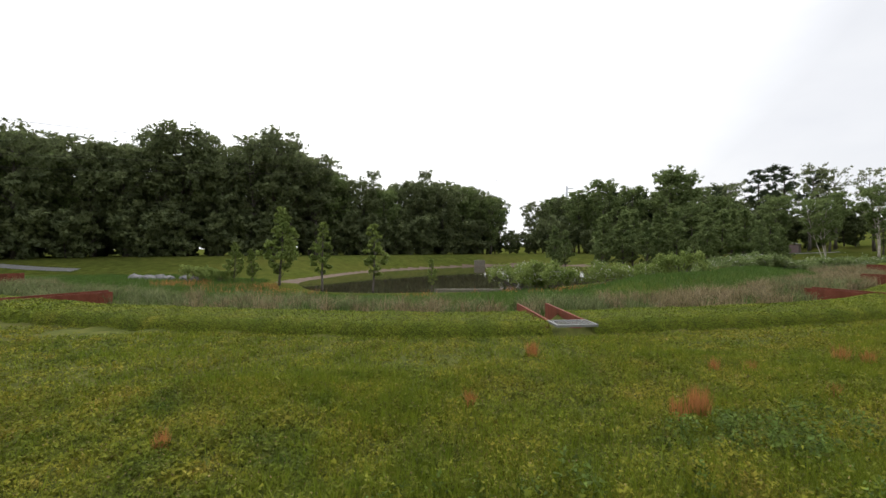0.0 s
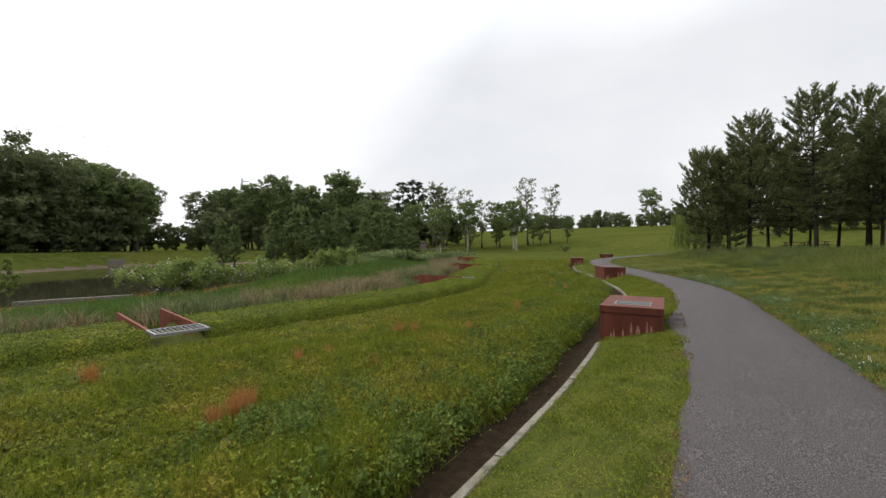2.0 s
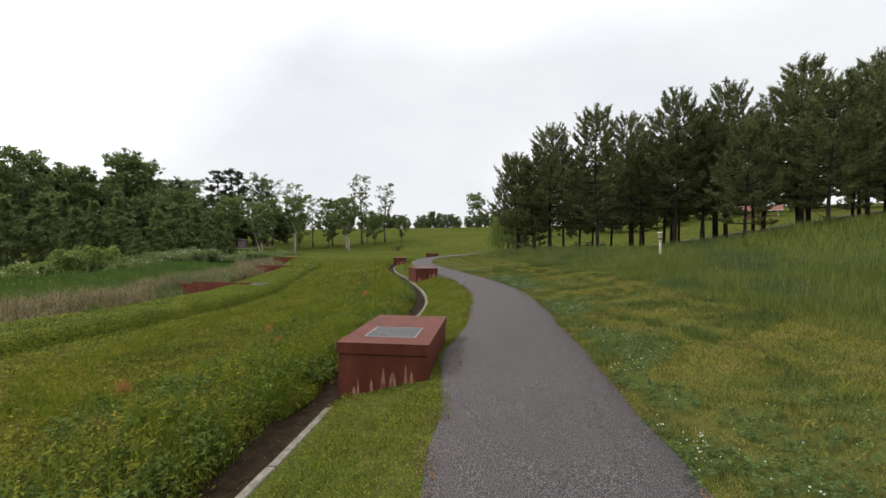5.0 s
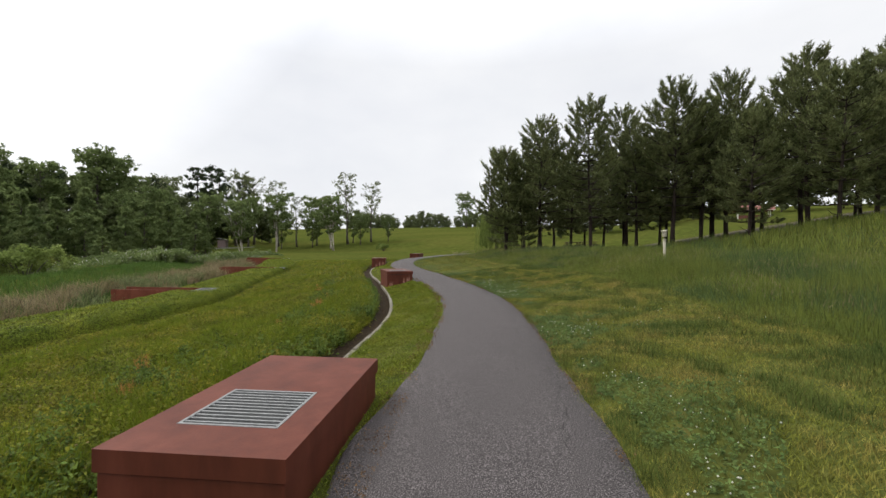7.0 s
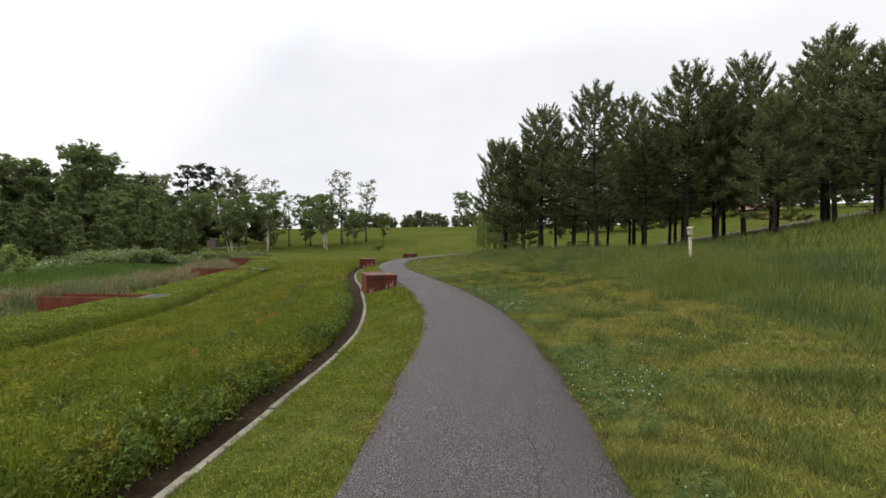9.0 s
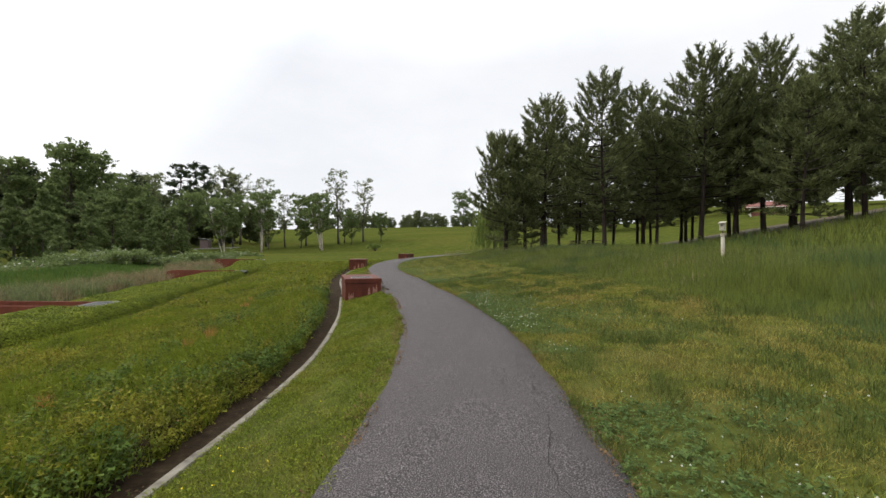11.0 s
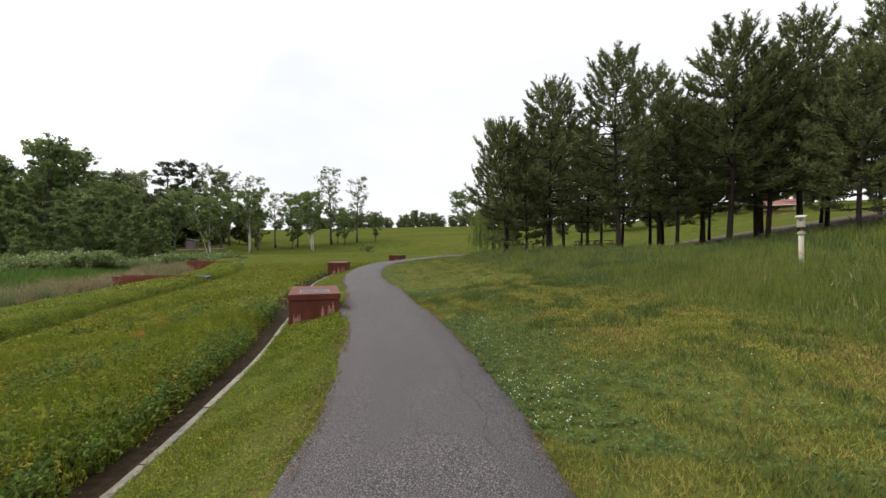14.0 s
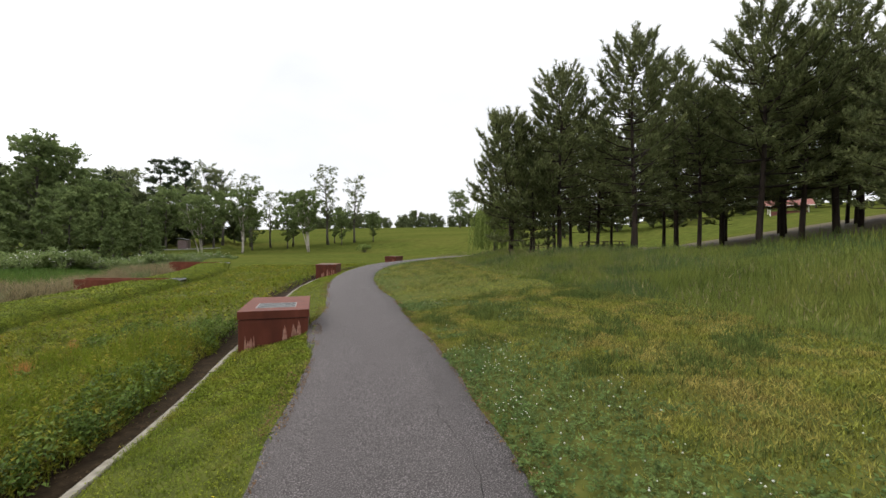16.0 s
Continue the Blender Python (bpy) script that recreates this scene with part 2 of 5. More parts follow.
HALF = 0.82      # half the path's width
KERB = -2.15     # kerb's middle, from the path's middle
WATER = -2.1
# chutes in the berm: x, y of the grate, heading, level, length
OUTLETS = ((3.3, 10.9, 6.5, -0.44, 2.8), (19.0, 17.0, 32.7, -0.45, 2.9), (30.6, 24.8, 40, -0.30, 3.6), (-16.6, 14.7, -43, -0.40, 3.6),
           (42, 35.4, 43, -0.08, 3.6), (-31.6, 26, -45, -0.3, 3.4))


def nearest(curve, dirs, x, y):
    """Index along the curve and signed distance (right of its direction is positive) for each point."""
    idx, dist = np.empty(len(x), int), np.empty(len(x))
    for a in range(0, len(x), 4000):
        dx = x[a:a + 4000, None] - curve[None, :, 0]
        dy = y[a:a + 4000, None] - curve[None, :, 1]
        k = np.argmin(dx * dx + dy * dy, axis=1)
        r = np.arange(len(k))
        idx[a:a + 4000] = k
        side = dx[r, k] * dirs[k, 1] - dy[r, k] * dirs[k, 0]
        dist[a:a + 4000] = np.sign(side) * np.sqrt(dx[r, k] ** 2 + dy[r, k] ** 2)
    return idx, dist


def path_z(x):
    return np.interp(x, [-30, 4, 10, 14, 18, 24, 34, 48, 80], [-0.2, 0, 0.06, 0.075, 0.05, 0.06, 0.1, 0.2, 0.4])


def wobble(x, y, f, seed=0.0):
    """Cheap smooth unevenness in -1..1."""
    return (np.sin(x * f + 1.3 + seed) * np.cos(y * f * 1.13 + 0.4 * seed) + np.sin((x + y) * f * 0.63 + 2.1 * seed + 0.7) + np.cos((x - 1.7 * y) * f * 0.81 + seed)) / 3


def pond_e(x, y):
    rx, ry = x - 8, y - 60
    al, cr = rx * 0.6 + ry * 0.8, rx * 0.8 - ry * 0.6
    return np.sqrt((al / 32) ** 2 + (cr / 18) ** 2) + 0.03 * wobble(x, y, 0.3)


def profile(d):
    """Height over the path's middle across the strip, kerb, ditch and lawn edge."""
    return np.interp(d, [-3.3, -2.85, -2.74, -2.62, -2.42, -2.24, -2.23, -2.10, -HALF - 0.02, -HALF, HALF, HALF + 0.1, 3.6, 9.5, 16, 24, 40, 90],
                     [-0.33, -0.33, -0.40, -0.48, -0.49, -0.48, -0.44, -0.345, -0.03, -0.035, -0.02, 0.0, 0.29, 0.68, 1.0, 1.28, 1.45, 3.0])


BANK = 0.27      # the berm's height over the lawn


def crest_z(x):
    """Level of the berm's crest."""
    return np.interp(x, [-40, -16, 3, 19, 30, 42, 60], [-0.40, -0.42, -0.48, -0.47, -0.33, -0.12, 0.1])


def plan(x, y):
    """The path's level, the distance right of the path's middle, the distance beyond the berm's foot."""
    pi, d = nearest(PATH, PATH_DIR, x, y)
    bi, b = nearest(BERM, BERM_DIR, x, y)
    return path_z(PATH[pi, 0]), d, -b


TABLE_X, TABLE_Y, TABLE_STEP = -46.0, -34.0, 0.25
TABLE_N = (520, 390)
_gx, _gy = np.meshgrid(TABLE_X + TABLE_STEP * np.arange(TABLE_N[0]), TABLE_Y + TABLE_STEP * np.arange(TABLE_N[1]))
TABLE = [a.reshape(TABLE_N[1], TABLE_N[0]) for a in plan(_gx.ravel(), _gy.ravel())]


def plan_fast(x, y):
    """The same from a table, for many points near the path."""
    u, v = (x - TABLE_X) / TABLE_STEP, (y - TABLE_Y) / TABLE_STEP
    i, j = np.clip(u.astype(int), 0, TABLE_N[0] - 2), np.clip(v.astype(int), 0, TABLE_N[1] - 2)
    u, v = u - i, v - j
    return [g[j, i] * (1 - u) * (1 - v) + g[j, i + 1] * u * (1 - v) + g[j + 1, i] * (1 - u) * v + g[j + 1, i + 1] * u * v for g in TABLE]


def height(x, y, full=False, fast=False):
    x, y = np.atleast_1d(np.asarray(x, float)), np.atleast_1d(np.asarray(y, float))
    pz, d, b = (plan_fast if fast else plan)(x, y)
    z = pz + profile(d)
    # lawn falls to the foot of the berm, which stands up as a low rounded bank
    crest = crest_z(x) + 0.012 * wobble(x, y, 2.1)
    foot = crest_z(x) - BANK
    run = np.clip(-d - 3.3, 0, None)
    share = run / np.maximum(run + np.clip(-b, 0, None), 0.01)
    lawn = (pz - 0.33) * (1 - share) + foot * share + 0.02 * wobble(x, y, 1.7)
    left = d < -3.3
    z = np.where(left, lawn, z)
    tilt = 0.005 * np.clip(x - 2, 0, 40)
    rise = np.clip((b + 0.06) / 0.42, 0, 1)
    berm = foot + (crest - foot) * (1 - (1 - rise) ** 2.4)
    basin = -0.95 - 0.045 * np.clip(b - 5, 0, 24) + tilt * 0.9 + 0.05 * wobble(x, y, 0.5)
    basin = basin + 0.75 * smooth01(x, 6, 14) * np.exp(-((b - 13) / 3.0) ** 2)
    berm = berm + (basin - berm) * smooth01(b, 1.9, 3.5)
    z = np.where(left & (b > -0.06), berm, z)
    # land beyond the pond and to the east
    far = 0.1 + 0.012 * np.clip(x - 20, 0, 60) + 0.15 * wobble(x, y, 0.05)
    e = pond_e(x, y)
    w_far = smooth01(b, 26, 44)
    z = np.where(left, z + (far - z) * w_far, z)
    bank = -2.0 + (z + 2.0) * smooth01(e, 1.02, 1.5)
    z = np.where(left & (e < 1.5), np.where(e < 1.02, -2.0 - 0.9 * (1.02 - e) * 2, bank), z)
    # rising field to the east, hill to the south-east
    z = z + 0.075 * np.clip(x - 62, 0, 170) * smooth01(x, 62, 110)
    z = z + 0.165 * np.clip(-1 - y, 0, 20) * smooth01(x, 22, 38) * smooth01(d, 9, 20)
    # trenches between the chute walls
    for ox, oy, turn, zb, ln in OUTLETS:
        c, s = math.cos(radians(turn)), math.sin(radians(turn))
        u, v = (x - ox) * c + (y - oy) * s, -(x - ox) * s + (y - oy) * c
        z = np.where((np.abs(u) < 0.42) & (v > -0.1) & (v < ln + 1.0), np.minimum(z, zb - 0.2 - 0.16 * v), z)
    if full:
        return z, d, b, e
    return z


def ground_z(x, y):
    return float(height([x], [y])[0])


# ---- ground: one sheet to the horizon ----
def axis(lo, hi, step, end_lo, end_hi):
    mid = list(np.arange(lo, hi, step))
    up, g = [hi], step
    while up[-1] < end_hi:
        g *= 1.05 if up[-1] < hi + 75 else 1.2
        up.append(up[-1] + g)
    down, g = [lo - step], step
    while down[-1] > end_lo:
        g *= 1.05 if down[-1] > lo - 45 else 1.2
        down.append(down[-1] - g)
    return np.array(down[::-1] + mid + up)


def build_ground():
    xs, ys = axis(-14, 50, 0.32, -1500, 2500), axis(-12, 40, 0.32, -1500, 2500)
    gx, gy = np.meshgrid(xs, ys)
    gx, gy = gx.ravel(), gy.ravel()
    z, d, b, e = height(gx, gy, True)
    nx = len(xs)
    i, j = np.meshgrid(np.arange(nx - 1), np.arange(len(ys) - 1))
    a = (j * nx + i).ravel()
    quads = np.stack([a, a + 1, a + nx + 1, a + nx], 1)
    band = (d > -3.0) & (d < 1.05) & (gx > -36) & (gx < 80)
    quads = quads[~band[quads].all(1)]
    z = np.where((d > -2.98) & (d < 1.0) & (gx > -36) & (gx < 80), z - 0.3, z)
    z = np.where((b > -0.06) & (b < 1.9) & (d < -6) & (gx > -29) & (gx < 45), z - 0.12, z)
    verts = np.stack([gx, gy, z], 1)
    # band of path bed, strip and ditch, swept along the path
    prof = np.array([-3.4, -3.0, -2.85, -2.74, -2.62, -2.5, -2.42, -2.32, -2.24, -2.23, -2.10, -1.75, -1.45, -1.2, -0.95, -0.84, -0.4, 0.4, 0.84, 0.95, 1.2, 1.45])
    keep = (PATH[:, 0] > -37) & (PATH[:, 0] < 82)
    c, dr = PATH[keep], PATH_DIR[keep]
    bx = c[:, None, 0] + dr[:, None, 1] * prof
    by = c[:, None, 1] - dr[:, None, 0] * prof
    bz = path_z(c[:, 0])[:, None] + profile(prof)[None] + np.where((prof < -3.2) | (prof > 1.3), -0.03, 0.006)[None]
    bz = bz + 0.012 * wobble(bx, by, 5.0) * ((prof < -2.2) | (prof > 0.84))
    m = len(prof)
    band_v = np.stack([bx.ravel(), by.ravel(), bz.ravel()], 1)
    i, j = np.meshgrid(np.arange(m - 1), np.arange(len(c) - 1))
    a = (j * m + i).ravel() + len(verts)
    bq = np.stack([a, a + 1, a + m + 1, a + m], 1)
    mid_d = np.tile((prof[:-1] + prof[1:]) / 2, len(c) - 1)
    me = arr_mesh("ground", np.vstack([verts, band_v]), np.vstack([quads, bq[:, ::-1]]), M_LAWN, True)
    for k in (M_FIELD, M_MUD, M_BANK, M_NEEDLE):
        me.materials.append(k)
    qc = quads[:, 0]
    idx = np.zeros(len(quads), np.int32)
    dist = np.hypot(gx[qc] - 15, gy[qc] - 6)
    idx[dist > 34] = 1
    idx[(b[qc] > 2.5) & (d[qc] < 0)] = 1
    idx[(e[qc] < 1.055) & (gy[qc] > 42)] = 3
    idx[(d[qc] > 9) & (gx[qc] > 39.5 + 0.8 * wobble(gx[qc], gy[qc], 0.9)) & (gx[qc] < 64) & (gy[qc] < 11) & (gy[qc] > -60)] = 4
    bidx = np.where((mid_d > -2.8) & (mid_d < -2.15), 2, 0).astype(np.int32)
    me.polygons.foreach_set("material_index", np.concatenate([idx, bidx]))
    me.update()
    return tagged(new("ground", me), "grassy park ground with mown lawn, ditch and rising field", "ground", kind="structure")


build_ground()


def widening(x):
    """How much farther the asphalt reaches towards the steel boxes that stand beside it."""
    return 0.2 * np.exp(-((x - 10.2) / 1.0) ** 2) + 0.15 * np.exp(-((x - 23.2) / 1.0) ** 2)


def build_path():
    rnd = random.Random(4)
    keep = (PATH[:, 0] > -36) & (PATH[:, 0] < 81)
    c, dr = PATH[keep], PATH_DIR[keep]
    prof = np.array([-HALF - 0.05, -HALF, -0.4, 0, 0.4, HALF, HALF + 0.05])
    rise = np.array([-0.06, 0.0, 0.012, 0.016, 0.014, 0.006, -0.05])
    off = np.tile(prof, (len(c), 1))
    for k in range(len(c)):
        off[k, :2] -= widening(c[k, 0])
        off[k, :2] += 0.02 * math.sin(c[k, 0] * 2.1) + 0.015 * math.sin(c[k, 0] * 5.3)
        off[k, 5:] += 0.02 * math.sin(c[k, 0] * 1.7 + 2) + 0.015 * math.sin(c[k, 0] * 4.9)
    x, y = c[:, None, 0] + dr[:, None, 1] * off, c[:, None, 1] - dr[:, None, 0] * off
    z = path_z(c[:, 0])[:, None] + rise
    v = np.stack([x.ravel(), y.ravel(), z.ravel()], 1)
    m = len(prof)
    i, j = np.meshgrid(np.arange(m - 1), np.arange(len(c) - 1))
    a = (j * m + i).ravel()
    me = arr_mesh("path", v, np.stack([a, a + m, a + m + 1, a + 1], 1)[:, ::-1][:, ::-1], M_ASPHALT, True)
    me.flip_normals()
    return tagged(new("path", me), "winding grey asphalt footpath with fine cracks", "path", kind="structure")


build_path()


def at_path(s_x, d):
    """The point d metres right of the path's middle, at the place where the middle has that x; and the heading in degrees."""
    k = int(np.argmin(np.abs(PATH[:, 0] - s_x)))
    p, q = PATH[k], PATH_DIR[k]
    return p[0] + q[1] * d, p[1] - q[0] * d, math.degrees(math.atan2(q[1], q[0]))


# ---- pond ----
def build_pond():
    bm = bmesh.new()
    vs = []
    for k in range(96):
        a = 2 * math.pi * k / 96
        al, cr = 33.6 * math.cos(a), 19 * math.sin(a)
        vs.append(bm.verts.new((8 + 0.6 * al + 0.8 * cr, 60 + 0.8 * al - 0.6 * cr, WATER)))
    bm.faces.new(vs)
    m = bpy.data.materials.new("pond_water")
    m.use_nodes = True
    n, l = m.node_tree.nodes, m.node_tree.links
    p = n["Principled BSDF"]
    p.inputs["Base Color"].default_value, p.inputs["Roughness"].default_value, p.inputs["IOR"].default_value = (0.03, 0.028, 0.016, 1), 0.05, 1.33
    no, bu = n.new("ShaderNodeTexNoise"), n.new("ShaderNodeBump")
    no.inputs["Scale"].default_value = 3
    bu.inputs["Strength"].default_value, bu.inputs["Distance"].default_value = 0.06, 0.02
    l.new(no.outputs[0], bu.inputs["Height"])
    l.new(bu.outputs[0], p.inputs["Normal"])
    ob = part("water", bm, m)
    return tagged(ob, "still brown pond water mirroring the trees", "water", kind="structure")


build_pond()


# ---- weathering-steel inlet boxes ----
def inlet_box(x, y, z, turn, label, sink=0.45):
    """Bench-high steel box, 1.8 x 1.08 m, with a grate in its lid; z is the lid's top. The origin is at its foot."""
    L, W = 1.86, 1.07
    root = new("inlet_box")
    root.matrix_world = pose(x, y, z, 0, 0, turn)
    h = 0.60 + sink
    part("seam", box_bm(L - 0.08, W - 0.08, 0.02, 0, (0, 0, -0.142)), M_DARK, root, "dark joint under the lid")
    bm = box_bm(L - 0.03, W - 0.03, h - 0.008, 0.006, (0, 0, -0.13 - h))
    part("body", bm, M_STEEL, root)
    # lid as a frame round the grate opening
    gl, gw, gx = 0.60, 0.64, -0.30
    bm = bmesh.new()
    lo, hi = -L / 2, L / 2
    box_bm(gx - gl / 2 - lo, W, 0.125, 0, ((lo + gx - gl / 2) / 2, 0, -0.125), bm)
    box_bm(hi - gx - gl / 2, W, 0.125, 0, ((hi + gx + gl / 2) / 2, 0, -0.125), bm)
    for s in (-1, 1):
        box_bm(gl, (W - gw) / 2, 0.125, 0, (gx, s * (W + gw) / 4, -0.125), bm)
    bmesh.ops.remove_doubles(bm, verts=bm.verts[:], dist=0.0005)
    part("lid", bm, M_STEEL, root)
    # grey plate that closes the opening below the bars
    part("pit", box_bm(gl - 0.004, gw - 0.004, 0.004, 0, (gx, 0, -0.075)), M_PIT, root, "mottled grey floor plate under the grate")
    g = bmesh.new()
    for s in (-1, 1):
        box_bm(0.02, gw - 0.004, 0.03, 0, (gx + s * (gl / 2 - 0.012), 0, -0.028), g)
        box_bm(gl - 0.046, 0.02, 0.03, 0, (gx, s * (gw / 2 - 0.012), -0.028), g)
    grate = part("grate_frame", g, M_GALV, root, "galvanised grate frame")
    bar = None
    for k in range(11):
        px = gx - gl / 2 + 0.05 + k * (gl - 0.1) / 10
        if bar is None:
            bar = part("grate_bar", box_bm(0.016, gw - 0.046, 0.026, 0, (0, 0, -0.026)), M_GALV, grate)
        else:
            o = new("grate_bar", bar.data)
            o.parent = grate
            bar_o = o
            bar_o.location = (px, 0, 0)
            continue
        bar.location = (px, 0, 0)
    # pale run-off streaks on the front and rear plates
    rnd = random.Random(int(x * 10))
    for side in (-1, 1):
        for k in range(9):
            w, hh, yy = rnd.uniform(0.012, 0.04), rnd.uniform(0.08, 0.26), rnd.uniform(-0.5, 0.42)
            zz = -0.52 - 0.28 * yy
            bm = bmesh.new()
            ring = [bm.verts.new((side * (L / 2 - 0.012), yy + u * w, zz + v * hh)) for u, v in ((-1, -0.5), (1, -0.5), (0.9, 0.1), (0.6, 0.55), (0.15, 1), (-0.2, 0.9), (-0.7, 0.5), (-0.9, 0))]
            bm.faces.new(ring)
            part("stain", bm, M_STREAK, root, "pale mineral run-off stain" if k == 0 else "")
    return tagged(root, label, "drain box", "inlet boxes along the path")


for sx, dd, z, lab in ((None, (9.9, 3.24, 18.5), 0.355, "rust-brown weathering steel box with grate lid beside the path"),
                       (None, (22.8, 9.73, 40.4), 0.40, "rust-brown weathering steel box with grate lid on a grass verge"),
                       (None, (35.3, 18.55, 29), 0.46, "rust-brown weathering steel box at the path bend"),
                       (None, (49.2, 22.4, 10), 0.56, "rust-brown weathering steel box far along the path"),
                       (None, (-5.2, -0.6, 14), 0.30, "rust-brown weathering steel box behind the viewpoint")):
    inlet_box(dd[0], dd[1], z, dd[2], lab)


# ---- outlet chutes: two tapering steel walls and a grate in the berm ----
def outlet(x, y, turn, zb, length=4.0, gap=0.92, label="pair of tapering weathering steel walls with grate in the berm"):
    """Origin at the grate; the walls run along local +y, level on top while the ground falls."""
    root = new("outlet_chute")
    root.matrix_world = pose(x, y, zb, 0, 0, turn)
    for s in (-1, 1):
        bm = bmesh.new()
        prof = [(0.0, -0.3), (length, -1.1), (length, 0.10), (length - 0.05, 0.11), (0.0, 0.03)]
        a = [bm.verts.new((s * gap / 2, p, q)) for p, q in prof]
        b = [bm.verts.new((s * (gap / 2 + 0.06), p, q)) for p, q in prof]
        n = len(prof)
        bm.faces.new(a), bm.faces.new(b[::-1])
        for k in range(n):
            bm.faces.new((a[k], b[k], b[(k + 1) % n], a[(k + 1) % n]))
        bmesh.ops.recalc_face_normals(bm, faces=bm.faces[:])
        part("side_wall", bm, M_CHUTE_LIT, root)
    fr = bmesh.new()
    for s in (-1, 1):
        box_bm(gap + 0.16, 0.05, 0.06, 0, (0, -0.35 + s * 0.33, -0.03), fr)
        box_bm(0.05, 0.6, 0.06, 0, (s * (gap / 2 + 0.05), -0.35, -0.03), fr)
    f = part("grate_frame", fr, M_GALV, root, "galvanised grate frame")
    for k in range(9):
        b = part("grate_bar", box_bm(0.02, 0.6, 0.03, 0, (0, 0, 0)), M_GALV, f) if k == 0 else new("grate_bar", first.data)
        if k == 0:
            first = b
        b.parent = f
        b.location = (-gap / 2 + 0.05 + k * (gap - 0.1) / 8, -0.35, -0.01)
    return tagged(root, label, "drain outlet", "outlet chutes in the berm")


for ox, oy, turn, zb, ln in OUTLETS:
    outlet(ox, oy, turn, zb, ln)


# ---- trees ----
def leaf_cloud(rnd, centres, radii, n, size, up=0.3):
    """n leaf cards (triangle pairs) spread in the shells of clumps. Returns verts and quads."""
    centres, radii = np.array(centres), np.array(radii)
    # every clump breaks up into smaller sprays on its shell
    v = rnd.normal(size=(len(centres), 6, 3))
    v[:, :, 2] = v[:, :, 2] * 0.8 + 0.35
    v /= np.linalg.norm(v, axis=2)[:, :, None]
    shell = rnd.uniform(0.45, 1.15, (len(centres), 6, 1))
    centres = (centres[:, None] + v * radii[:, None] * shell).reshape(-1, 3)
    radii = (radii[:, None] * rnd.uniform(0.28, 0.62, (len(radii), 6, 1))).reshape(-1, 3)
    w = radii[:, 0] * radii[:, 1]
    pick = rnd.choice(len(centres), n, p=w / w.sum())
    v = rnd.normal(size=(n, 3))
    v /= np.linalg.norm(v, axis=1)[:, None]
    r = np.clip(rnd.normal(0.74, 0.3, n), 0.1, 1.6)
    pos = centres[pick] + v * radii[pick] * r[:, None]
    nrm = v + rnd.normal(scale=0.7, size=(n, 3)) + np.array([0, 0, up])
    nrm /= np.linalg.norm(nrm, axis=1)[:, None]
    t = np.cross(nrm, rnd.normal(size=(n, 3)))
    t /= np.linalg.norm(t, axis=1)[:, None]
    bt = np.cross(nrm, t)
    s = size * rnd.uniform(0.6, 1.4, n)[:, None]
    a, b = t * s, bt * s * 0.75
    tri = np.stack([pos - a * 0.8 + b, pos + a - nrm * s * 0.2, pos - a * 0.5 - b], 1)
    return tri.reshape(-1, 3), np.arange(3 * n).reshape(-1, 3)


